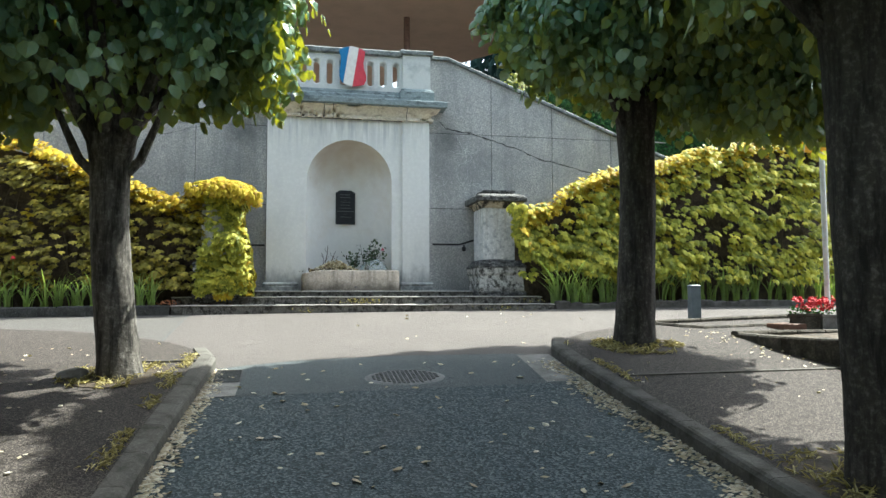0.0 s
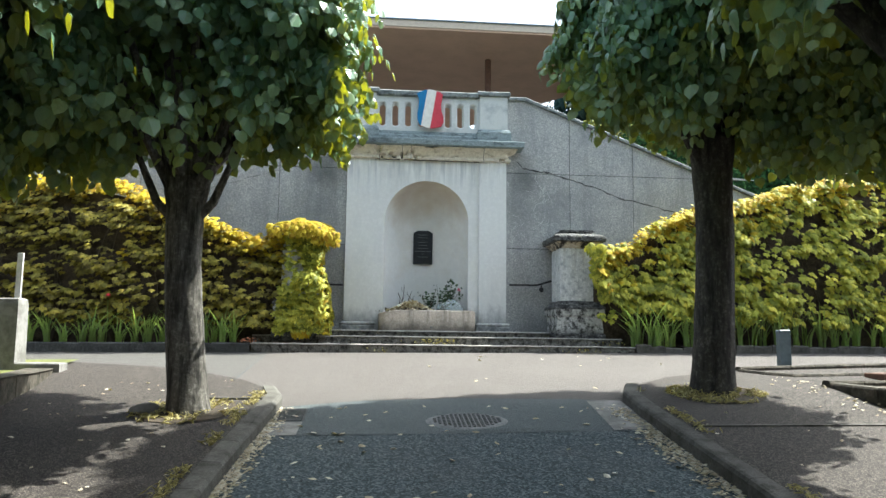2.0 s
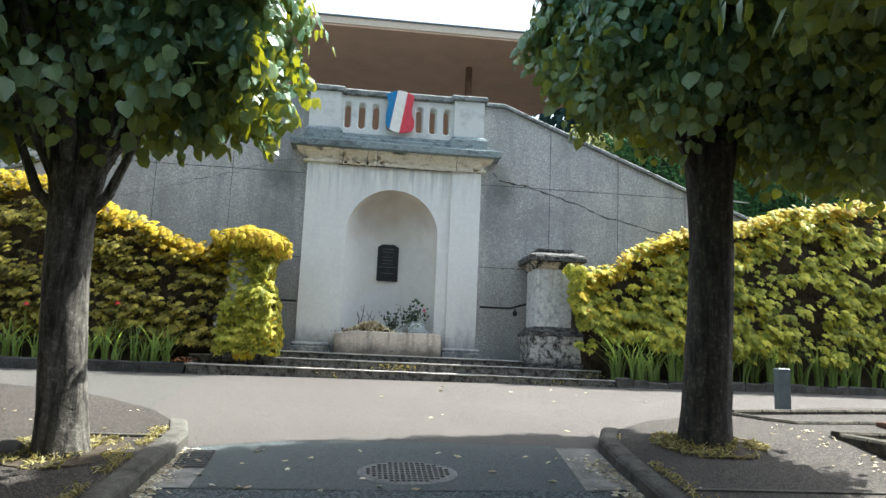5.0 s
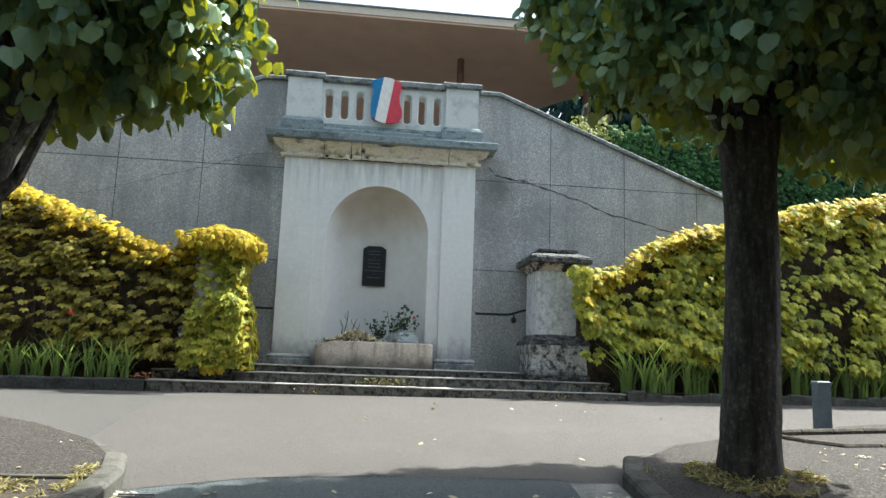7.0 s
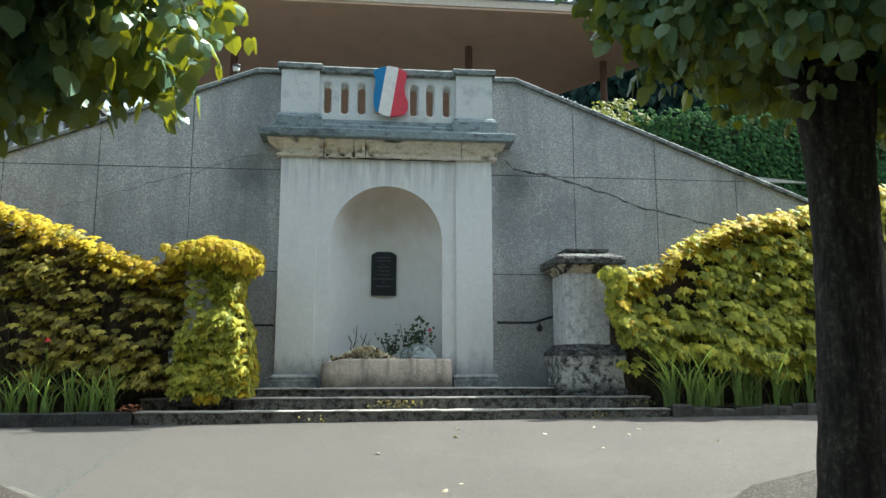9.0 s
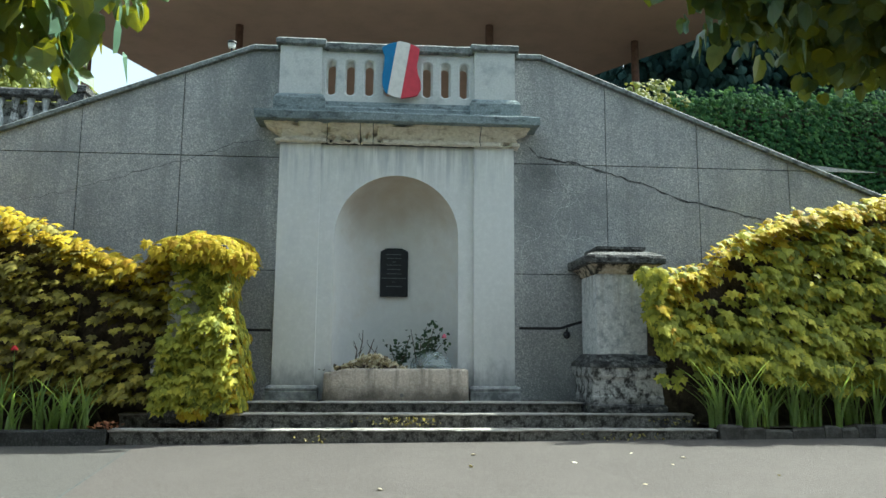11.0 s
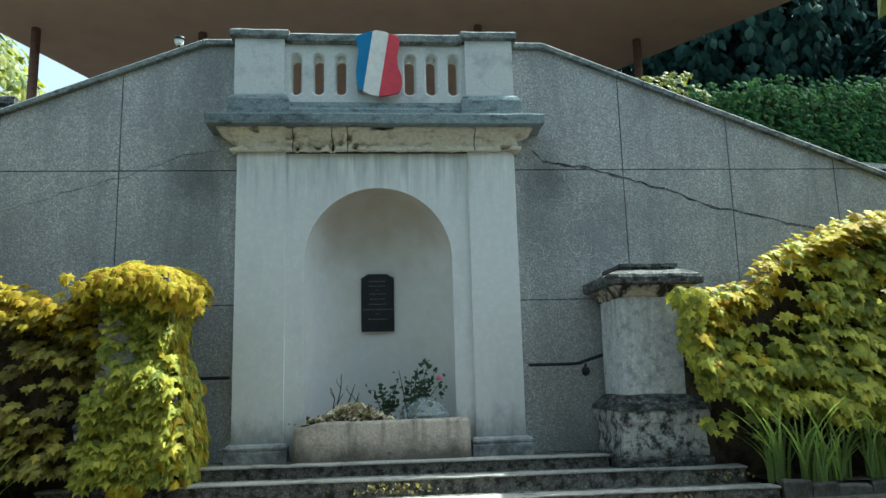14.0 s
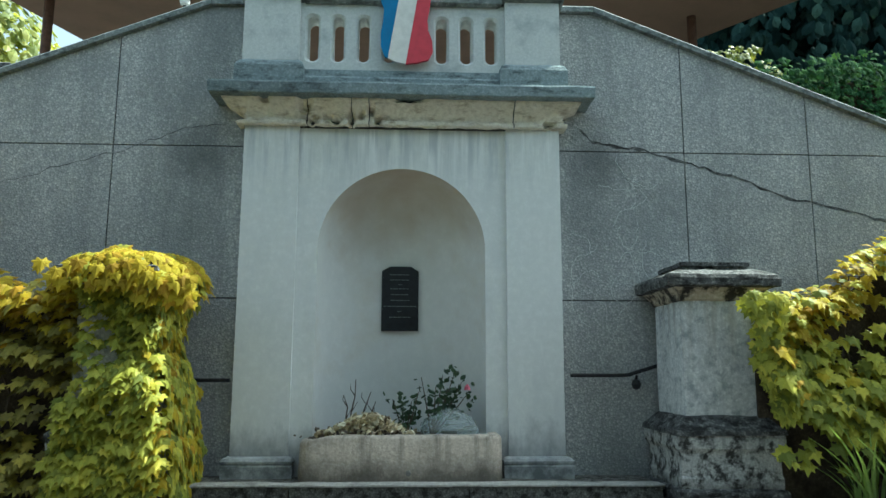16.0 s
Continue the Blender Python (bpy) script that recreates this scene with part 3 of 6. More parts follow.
# ---------------------------------------------------------------- steps and platform
PLAT_Z, PLAT_Y = 0.675, -0.5
steps = thing("steps", "three low mossy stone steps before the memorial", "steps", "", "structure")
for z, yf, yb, x0, x1, cuts in ((0.682, -0.5, 0.35, -2.2, 2.05, 3), (0.588, -0.86, -0.48, -2.75, 3.15, 3), (0.462, -1.2, -0.84, -2.72, 3.25, 3)):
    xs = [x0 + (x1 - x0) * k / cuts + (rng.uniform(-0.12, 0.12) if 0 < k < cuts else 0) for k in range(cuts + 1)]
    for a, b in zip(xs, xs[1:]):
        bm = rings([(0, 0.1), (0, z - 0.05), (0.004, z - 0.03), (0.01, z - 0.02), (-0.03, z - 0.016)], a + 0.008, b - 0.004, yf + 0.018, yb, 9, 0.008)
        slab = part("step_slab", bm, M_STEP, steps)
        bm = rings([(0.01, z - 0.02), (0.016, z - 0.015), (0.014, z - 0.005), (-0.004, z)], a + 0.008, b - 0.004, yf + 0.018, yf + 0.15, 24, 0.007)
        part("nosing", bm, M_TREAD, slab, "worn pale nosing with light on the tread edge painted in")
part("platform_infill", block(-2.7, -0.84, 0.0, 3.1, 0.4, 0.57, 0.0), M_STEP, steps)

# ---------------------------------------------------------------- retaining wall


def coping_z(x):
    return 4.83 - 0.39 * max(0.0, abs(x) - 1.76)


wall = thing("wall_retaining", "grey pebble-dash retaining wall with a sloping coping and a long crack", "wall", "", "structure")
XJ = [-1.40, -2.564, -3.727, -4.89, -6.05, -7.22, -8.4, -9.6]
ZJ = [0.25, 2.148, 3.504, 6.0]
CORES = []
for sgn in (-1, 1):
    CORES.append(prism([(sgn * 1.37, 0.2), (sgn * 9.6, 0.2), (sgn * 9.6, coping_z(9.6)), (sgn * 1.76, 4.83), (sgn * 1.37, 4.83)], "y", 0.112, 0.46))
GAP = 0.0055
for sgn in (-1, 1):
    for a, b in zip(XJ, XJ[1:]):
        x0, x1 = sorted((a * -sgn if sgn > 0 else a, b * -sgn if sgn > 0 else b))
        for z0, z1 in zip(ZJ, ZJ[1:]):
            xa, xb = x0 + GAP, x1 - GAP
            top = [(xb, min(z1 - GAP, coping_z(xb)))]
            for k in range(1, 24):
                x = xb + (xa - xb) * k / 24
                top.append((x, min(z1 - GAP, coping_z(x))))
            top.append((xa, min(z1 - GAP, coping_z(xa))))
            if max(t[1] for t in top) < z0 + 0.05:
                continue
            keep = [top[0]]
            for p0, p1, p2 in zip(top, top[1:], top[2:]):
                if abs((p1[0] - p0[0]) * (p2[1] - p0[1]) - (p2[0] - p0[0]) * (p1[1] - p0[1])) > 1e-5:
                    keep.append(p1)
            keep.append(top[-1])
            keep = [(x, max(z, z0 + GAP + 0.002)) for x, z in keep]
            pb = prism([(xa, z0 + GAP), (xb, z0 + GAP)] + keep, "y", 0.10, 0.13)
            part("wall_panel", pb, M_WALL, wall)
for core in CORES:
    part("wall_core", core, M_JOINT, wall)
# middle of the wall, behind the balustrade
part("wall_back", block(-1.39, 0.13, 3.9, 1.39, 0.45, 4.05, 0), M_WALL, wall)

# coping stones
for sgn in (-1, 1):
    xs = [1.42, 1.76] + [1.76 + 1.08 * k for k in range(1, 8)]
    for a, b in zip(xs, xs[1:]):
        bm = bmesh.new()
        rows = []
        for x in (a + 0.004, b - 0.004):
            z = coping_z(x)
            rows.append([bm.verts.new((sgn * x, y, z + dz)) for y, dz in ((0.05, 0.005), (0.045, 0.05), (0.06, 0.066), (0.27, 0.085), (0.5, 0.066), (0.51, 0.005))])
        p, q = rows
        for i in range(6):
            bm.faces.new((p[i], p[(i + 1) % 6], q[(i + 1) % 6], q[i]))
        bm.faces.new(p[::-1])
        bm.faces.new(q)
        part("coping_stone", bm, M_CAPB, wall)


def crack(points, width, label, material=None):
    bm = bmesh.new()
    prev = None
    for i in range(len(points) - 1):
        for k in range(9):
            t = k / 9
            x = points[i][0] + (points[i + 1][0] - points[i][0]) * t
            z = points[i][1] + (points[i + 1][1] - points[i][1]) * t
            z += noise.noise(Vector((x * 6, 0.5, 1))) * 0.022 + noise.noise(Vector((x * 24, 0.5, 4))) * 0.02 + noise.noise(Vector((x * 70, 0.5, 4))) * 0.01
            w = width * (0.35 + 1.5 * abs(noise.noise(Vector((x * 11, 3, z)))))
            pair = (bm.verts.new((x, 0.0975, z - w)), bm.verts.new((x, 0.0975, z + w)))
            if prev:
                bm.faces.new((prev[0], pair[0], pair[1], prev[1]))
            prev = pair
    return part("crack", bm, material or M_CAP, wall, label)


crack([(1.6, 3.72), (1.72, 3.6), (2.2, 3.52), (2.75, 3.36), (3.5, 3.1), (4.3, 2.9), (4.75, 2.83)], 0.017, "dark ragged crack")
crack([(-1.6, 3.7), (-1.95, 3.66), (-2.4, 3.47), (-3.1, 3.27), (-3.9, 3.02), (-4.4, 2.92)], 0.004, "fine crack", M_JOINT)

# pale traces left by an old creeper
rt = random.Random(15)
for k in range(20):
    x, z, a = rt.uniform(1.6, 2.3), rt.uniform(1.9, 3.3), rt.uniform(0, 6.28)
    pts = []
    for j in range(rt.randint(6, 11)):
        pts.append((x, 0.098, z))
        a += rt.uniform(-0.8, 0.8)
        x, z = min(2.6, max(1.5, x + 0.05 * math.cos(a))), z + 0.05 * math.sin(a)
    part("creeper_trace", tube(pts, [0.0022] * len(pts), 4), M_BALU, wall)

# terrace behind the wall
terrace = mesh_ob("terrace_ground", block(-40, 1.0, -0.5, 40, 60, 2.4, 0), M_WALK)
tagged(terrace, "raised terrace ground behind the retaining wall", "ground", "", "structure")
terrace2 = mesh_ob("terrace_floor", block(-1.6, 0.97, 2.4, 1.6, 16, 3.95, 0), M_WALK)
tagged(terrace2, "paved terrace floor under the canopy", "floor", "", "structure")

# ---------------------------------------------------------------- memorial
memorial = thing("memorial_niche", "pale plastered memorial with an arched niche between two pilasters", "memorial")
R, ZC, YP = 0.73, 2.57, 0.035
Z0, Z1 = 0.6, 3.67
# front panel with the arched opening
bm = bmesh.new()
N = 40
prev = None
for k in range(N + 1):
    a = math.pi * k / N
    x = R * math.cos(a)
    pair = (bm.verts.new((x, YP, ZC + R * math.sin(a))), bm.verts.new((x, YP, Z1)))
    if prev:
        bm.faces.new((prev[0], prev[1], pair[1], pair[0]))
    prev = pair
for s in (-1, 1):
    q = [bm.verts.new((s * x, YP, z)) for x, z in ((R, Z0), (0.92, Z0), (0.92, ZC), (R, ZC))]
    bm.faces.new(q)
    q = [bm.verts.new((s * x, YP, z)) for x, z in ((R, ZC), (0.92, ZC), (0.92, Z1), (R, Z1))]
    bm.faces.new(q)
bmesh.ops.remove_doubles(bm, verts=bm.verts[:], dist=0.0005)
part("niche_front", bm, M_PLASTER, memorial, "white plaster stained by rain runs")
# half-round hollow with its quarter-dome
bm = bmesh.new()
rows = []
for z in [Z0 + (ZC - Z0) * k / 8 for k in range(9)]:
    rows.append([bm.verts.new((R * math.cos(math.pi * k / N), YP + R * math.sin(math.pi * k / N) * 0.98, z)) for k in range(N + 1)])
for j in range(1, 15):
    ph = math.pi / 2 * j / 15
    rows.append([bm.verts.new((R * math.cos(ph) * math.cos(math.pi * k / N), YP + R * math.cos(ph) * math.sin(math.pi * k / N) * 0.98, ZC + R * math.sin(ph))) for k in range(N + 1)])
for a, b in zip(rows, rows[1:]):
    for k in range(N):
        bm.faces.new((a[k], b[k], b[k + 1], a[k + 1]))
tip = bm.verts.new((0, YP, ZC + R))
for k in range(N):
    bm.faces.new((rows[-1][k], tip, rows[-1][k + 1]))
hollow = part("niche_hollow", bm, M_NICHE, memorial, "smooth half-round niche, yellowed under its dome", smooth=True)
part("niche_backing", block(-1.38, 0.79, 0.3, 1.38, 0.95, 4.0, 0), M_WALL, memorial)
for s in (-1, 1):
    x0, x1 = sorted((s * 0.915, s * 1.395))
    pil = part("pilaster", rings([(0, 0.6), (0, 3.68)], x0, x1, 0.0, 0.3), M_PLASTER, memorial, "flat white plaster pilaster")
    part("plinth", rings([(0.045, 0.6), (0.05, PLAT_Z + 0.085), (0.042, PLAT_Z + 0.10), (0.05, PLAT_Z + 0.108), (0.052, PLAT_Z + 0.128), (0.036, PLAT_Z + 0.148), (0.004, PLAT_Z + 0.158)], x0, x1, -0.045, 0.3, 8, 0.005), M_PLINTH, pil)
# entablature: fillet, cavetto of cream stone blocks, slab
xs = [-1.40, -0.84, -0.45, -0.30, 0.98, 1.40]
BROKEN = [(-0.86, 0.05, 3.83, 0.06), (-0.80, 0.03, 3.70, 0.04), (-0.60, 0.05, 3.70, 0.03), (-0.66, 0.02, 3.74, 0.05), (-0.45, 0.03, 3.72, 0.06), (-0.37, 0.02, 3.76, 0.04),
          (-0.22, 0.03, 3.71, 0.035), (-0.28, 0.025, 3.80, 0.05), (0.05, 0.12, 3.865, 0.02), (-1.2, 0.04, 3.86, 0.03), (1.3, 0.05, 3.69, 0.03), (1.48, 0.05, 3.78, 0.06), (-1.45, 0.05, 3.74, 0.04)]


def broken(x, z):
    return max(max(0.0, 1 - ((x - c) / (w * 1.3)) ** 2 - ((z - h) / (t * 1.2)) ** 2) for c, w, h, t in BROKEN)


PROF = [(0.0, 3.665), (0.055, 3.667), (0.062, 3.682), (0.058, 3.704), (0.03, 3.712), (0.036, 3.73), (0.05, 3.75), (0.066, 3.775), (0.09, 3.80), (0.118, 3.822), (0.15, 3.842), (0.165, 3.855), (0.17, 3.875)]
for i, (a, b) in enumerate(zip(xs, xs[1:])):
    bm = bmesh.new()
    left, right = i == 0, i == len(xs) - 2
    push = rng.uniform(-0.012, 0.004)
    seg = max(4, int((b - a) / 0.03))
    rows = []
    for o, z in PROF:
        pts = []
        xa, xb = a + (0 if left else 0.004), b - (0 if right else 0.004)
        if left:
            pts += [(xa - o, 0.25), (xa - o, 0.1)]
        pts.append((xa - (o if left else 0), -o + push))
        for k in range(1, seg):
            pts.append((xa + (xb - xa) * k / seg, -o + push))
        pts.append((xb + (o if right else 0), -o + push))
        if right:
            pts += [(xb + o, 0.1), (xb + o, 0.25)]
        row = []
        for x, y in pts:
            co = Vector((x, y, z))
            co += noise.noise_vector(co * 11) * 0.009 + noise.noise_vector(co * 40) * 0.005
            d = broken(x, z)
            co.y += d * 0.10 * (1 + noise.noise(co * 22))
            if abs(x) > 1.41:
                co.x *= 1 - d * 0.03
            row.append(bm.verts.new(co))
        rows.append(row)
    for p, q in zip(rows, rows[1:]):
        for k in range(len(p) - 1):
            bm.faces.new((p[k], p[k + 1], q[k + 1], q[k]))
    part("cornice_block", bm, M_CREAM, memorial, "chipped cream limestone moulding")
part("frieze_core", block(-1.38, 0.03, 3.66, 1.38, 0.4, 3.9, 0), M_JOINT, memorial)
for a, b in ((-1.40, -0.62), (-0.62, 0.28), (0.28, 1.40)):
    l, r = a < -1.3, b > 1.3
    bm = rings([(0.0, 3.872), (0.008, 3.88), (0.012, 3.965), (0.004, 3.982)], a - (0.25 if l else -0.003), b + (0.26 if r else -0.003), -0.27, 0.3, 30, 0.007)
    part("cornice_slab", bm, M_BLUE, memorial, "grey weathered stone slab")

# plaque
plaque = thing("plaque", "black marble memorial plaque with clipped top corners and worn lettering", "plaque")
px0, px1, pz0, pz1 = -0.195, 0.155, 1.90, 2.515
part("slab", prism([(px0, pz0), (px1, pz0), (px1, pz1 - 0.045), (px1 - 0.075, pz1), (px0 + 0.075, pz1), (px0, pz1 - 0.045)], "y", 0.695, 0.735, 0.004), M_PLAQUE, plaque)
pc = (px0 + px1) / 2
for z, half, h in ((2.435, 0.10, 0.008), (2.385, 0.095, 0.008), (2.34, 0.022, 0.004), (2.30, 0.095, 0.008), (2.245, 0.085, 0.008), (2.19, 0.09, 0.008),
                   (2.133, 0.155, 0.009), (2.085, 0.025, 0.004), (2.03, 0.10, 0.009)):
    bm = bmesh.new()
    x = pc - half
    while x < pc + half - 0.01:
        w = min(rng.uniform(0.02, 0.05), pc + half - x)
        block(x, 0.692, z - h / 2, x + w, 0.696, z + h / 2, 0, bm)
        x += w + 0.008
    part("line_of_lettering", bm, M_LETTER, plaque)

# basin
BY, BZ = -0.30, 1.03
basin = thing("stone_basin", "stained stone planting basin in the niche", "planter")
bm = bmesh.new()
prof = [(0.0, 0.63), (0.004, 0.66), (0.0, BZ - 0.03), (-0.008, BZ - 0.01), (-0.025, BZ), (-0.085, BZ), (-0.10, BZ - 0.06)]
rows = []
outl = []
for k in range(7):
    outl.append((-0.80, 0.3 - k * 0.07))
for k in range(1, 5):
    a = math.pi / 2 * k / 4
    outl.append((-0.80 + 0.13 * (1 - math.cos(a)), -0.17 - 0.13 * math.sin(a)))
for k in range(1, 16):
    outl.append((-0.67 + 1.42 * k / 15, BY - 0.02 * math.sin(math.pi * k / 15)))
outl += [(0.82, -0.27), (0.83, -0.2)] + [(0.83, -0.2 + k * 0.1) for k in range(1, 6)]
for o, z in prof:
    row = []
    for i, (x, y) in enumerate(outl):
        cx, cy = x * (1 + o / 0.8), y + (-o if y < -0.1 else -o * 0.3)
        zz = z - (0.05 * max(0, min(1, (-0.55 - x) / 0.22)) if z > 0.9 else 0)
        co = Vector((cx, cy, zz))
        row.append(bm.verts.new(co + noise.noise_vector(co * 9) * 0.007))
    rows.append(row)
for a, b in zip(rows, rows[1:]):
    for k in range(len(a) - 1):
        bm.faces.new((a[k], a[k + 1], b[k + 1], b[k]))
bowl = part("bowl", bm, M_BASIN, basin, "limestone basin with dark moss stains", smooth=True)
part("soil", block(-0.75, -0.22, 0.8, 0.75, 0.6, 0.985, 0, None, 0.02, 6), M_SOIL, basin)
part("spout", tube([(0.08, -0.30, 0.745), (0.08, -0.345, 0.74)], [0.022, 0.02], 10), M_SLAB, basin)

# balustrade
balus = thing("balustrade", "stone balustrade with round-ended slots between two pedestals", "balustrade")
part("base_course", rings([(0, 3.95), (0.0, 4.06), (-0.015, 4.08), (-0.02, 4.14)], -0.9, 0.88, -0.16, 0.2, 4, 0.004), M_BLUE, balus, "blue-grey stone base course")
for s, c in ((-1, -1.165), (1, 1.145)):
    ped = part("pedestal", rings([(0, 4.2), (0, 4.81)], c - 0.245, c + 0.245, -0.15, 0.22), M_BALU, balus, "pale square stone pedestal")
    part("pedestal_base", rings([(0.055, 3.955), (0.055, 4.15), (0.035, 4.19), (0.004, 4.215)], c - 0.245, c + 0.245, -0.15, 0.22, 3, 0.006), M_BLUE, ped)
    part("pedestal_cap", rings([(0.01, 4.805), (0.045, 4.82), (0.05, 4.875), (0.03, 4.895), (-0.02, 4.90)], c - 0.245, c + 0.245, -0.15, 0.22, 6, 0.006), M_CAPB, ped, "weathered grey stone cap")
part("rail", rings([(0.0, 4.77), (0.025, 4.785), (0.03, 4.85), (0.01, 4.87)], -0.87, 0.85, -0.14, 0.2, 8, 0.005), M_CAPB, balus, "weathered grey stone handrail")
# pierced panel between the pedestals
slots = [-0.81, -0.585, -0.36, -0.13, 0.10, 0.335, 0.555, 0.78]
bounds = [-0.92] + [(a + b) / 2 for a, b in zip(slots, slots[1:])] + [0.90]
for c, b0, b1 in zip(slots, bounds, bounds[1:]):
    bm = bmesh.new()
    w, zt, zb = 0.052, 4.61, 4.29
    ring_in, ring_out = [], []
    for k in range(24):
        a = 2 * math.pi * k / 24
        cx, sx = math.cos(a), math.sin(a)
        ring_in.append((c + w * cx, (zt if sx >= 0 else zb) + w * sx))
        t = max(abs(cx), abs(sx))
        ux, uz = cx / t, sx / t
        ring_out.append((c + (ux * (b1 - c) if ux > 0 else ux * (c - b0)), 4.455 + uz * 0.325))
    fr, bk, fo, bo, mid = [], [], [], [], []
    for (xi, zi), (xo, zo) in zip(ring_in, ring_out):
        fr.append(bm.verts.new((xi, -0.085, zi)))
        mx, mz = c + (xi - c) * 1.35, zi + (0.02 if zi > 4.45 else -0.02)
        mid.append(bm.verts.new((mx, -0.105, mz)))
        fo.append(bm.verts.new((xo, -0.105, zo)))
        bk.append(bm.verts.new((xi, 0.10, zi)))
        bo.append(bm.verts.new((xo, 0.10, zo)))
    for k in range(24):
        j = (k + 1) % 24
        bm.faces.new((fr[k], fr[j], mid[j], mid[k]))
        bm.faces.new((mid[k], mid[j], fo[j], fo[k]))
        bm.faces.new((fr[j], fr[k], bk[k], bk[j]))
        bm.faces.new((bk[k], bk[j], bo[j], bo[k]))
    part("slotted_panel", bm, M_BALU, balus)

# flag shield
flag = thing("flag_shield", "wavy shield painted blue, white and red, hung on the balustrade", "flag")


def flag_outline():
    left = [(-0.215, 4.80), (-0.18, 4.70), (-0.185, 4.58), (-0.205, 4.46), (-0.20, 4.34), (-0.165, 4.25)]
    bottom = [(-0.06, 4.20), (0.02, 4.185), (0.12, 4.20), (0.215, 4.225)]
    right = [(0.255, 4.30), (0.25, 4.40), (0.215, 4.50), (0.205, 4.60), (0.225, 4.70), (0.235, 4.80)]
    top = [(0.19, 4.835), (0.09, 4.875), (0.0, 4.89), (-0.09, 4.87), (-0.17, 4.835)]
    return left + bottom + right + top


for nm, mt, c0, c1 in (("blue_stripe", M_FBLUE, -9, -0.09), ("white_stripe", M_FWHITE, -0.09, 0.075), ("red_stripe", M_FRED, 0.075, 9)):
    bm = bmesh.new()
    bm.faces.new([bm.verts.new((x, -0.165, z)) for x, z in flag_outline()])
    tilt = 0.16
    for c, keep_right in ((c0, True), (c1, False)):
        if abs(c) > 5:
            continue
        no = Vector((1, 0, -tilt)).normalized()
        co = Vector((c, -0.165, 4.54))
        bmesh.ops.bisect_plane(bm, geom=bm.verts[:] + bm.edges[:] + bm.faces[:], plane_co=co + no * (0.0008 if keep_right else -0.0008), plane_no=no,
                               clear_inner=keep_right, clear_outer=not keep_right)
    r = bmesh.ops.extrude_face_region(bm, geom=bm.faces[:])
    for v in [g for g in r["geom"] if isinstance(g, bmesh.types.BMVert)]:
        v.co.y -= 0.03
    part(nm, bm, mt, flag)
part("fixing", block(-0.05, -0.165, 4.5, 0.05, -0.105, 4.56, 0.004), M_BLACK, flag)

# handrails on the wall
for s in (-1, 1):
    rail = thing("handrail", "black iron handrail fixed to the pebble-dash wall", "handrail", "handrails")
    z = 1.50
    if s > 0:
        pts = [(1.45, 0.0, z), (1.85, 0.0, z), (1.95, 0.0, z + 0.005), (2.06, 0.0, z + 0.04), (2.6, 0.0, z + 0.2), (4.2, 0.0, z + 0.75)]
    else:
        pts = [(-1.42, 0.0, z - 0.05), (-1.9, 0.0, z - 0.05), (-2.1, 0.0, z - 0.02), (-4.2, 0.0, z + 0.75)]
    part("bar", tube(pts, [0.017] * len(pts), 8), M_BLACK, rail)
    part("bracket", tube([(s * 2.02, 0.11, z - 0.05), (s * 2.02, 0.03, z - 0.05), (s * 2.02, 0.0, z)], [0.012] * 3, 6), M_BLACK, rail)
    part("end_ball", lathe([(0.005, -0.045), (0.03, -0.035), (0.042, 0), (0.03, 0.035), (0.005, 0.045)], 12, None, (s * 2.02, 0.02, z - 0.075)), M_BLACK, rail)

# ---------------------------------------------------------------- gate piers
PX0, PX1, PY0, PY1 = 2.195, 2.805, -0.64, -0.02


def gate_pier(mirror):
    y0 = -0.83 if mirror else PY0
    label = "square stone gate pier almost hidden under vine leaves" if mirror else "weathered square stone gate pier with a stained base and dark cap"
    pier = thing("gate_pier", label, "pier", "gate piers")
    x0, x1 = (PX0, PX1) if not mirror else (-2.34, -1.88)
    part("base", rings([(0.085, 0.67), (0.085, 0.75), (0.075, 0.77), (0.072, 0.85), (0.075, 0.93), (0.085, 0.95), (0.10, 0.97), (0.105, 1.03), (0.10, 1.07)], x0, x1, y0, PY1, 22, 0.008), M_PIERBASE, pier, "black-stained stone base")
    # added block, its black standing in for the shadow under the pier
    part("footing", rings([(0.11, 0.5), (0.115, 0.655), (0.10, 0.672), (0.07, 0.68)], x0, x1, y0, PY1, 16, 0.01), M_CAP, pier, "added footing, black for the shadow below the pier")
    part("base_moulding", rings([(0.115, 1.065), (0.11, 1.10), (0.06, 1.15), (0.02, 1.195), (0.0, 1.205)], x0, x1, y0, PY1, 22, 0.009), M_CAP, pier, "black weathered base moulding")
    part("shaft", rings([(-0.002, 1.19), (0.0, 1.4), (0.0, 1.6), (0.0, 1.85), (0.0, 2.09)], x0, x1, y0, PY1, 14, 0.004), M_PIER, pier, "flaking pale render")
    part("neck_moulding", rings([(0.005, 2.08), (0.02, 2.09), (0.03, 2.13), (0.06, 2.17), (0.085, 2.19)], x0, x1, y0, PY1, 20, 0.014), M_NECK, pier)
    part("cap", rings([(0.1, 2.185), (0.135, 2.195), (0.14, 2.25), (0.13, 2.28), (0.03, 2.325), (-0.02, 2.335)], x0, x1, y0, PY1, 20, 0.013), M_CAP, pier, "dark weathered cap slab")
    part("top_block", rings([(-0.05, 2.32), (-0.045, 2.36), (-0.03, 2.365), (-0.03, 2.395), (-0.06, 2.40)], x0, x1, y0, PY1, 6, 0.006), M_CAP, pier)
    return pier


gate_pier(False)
gate_pier(True)

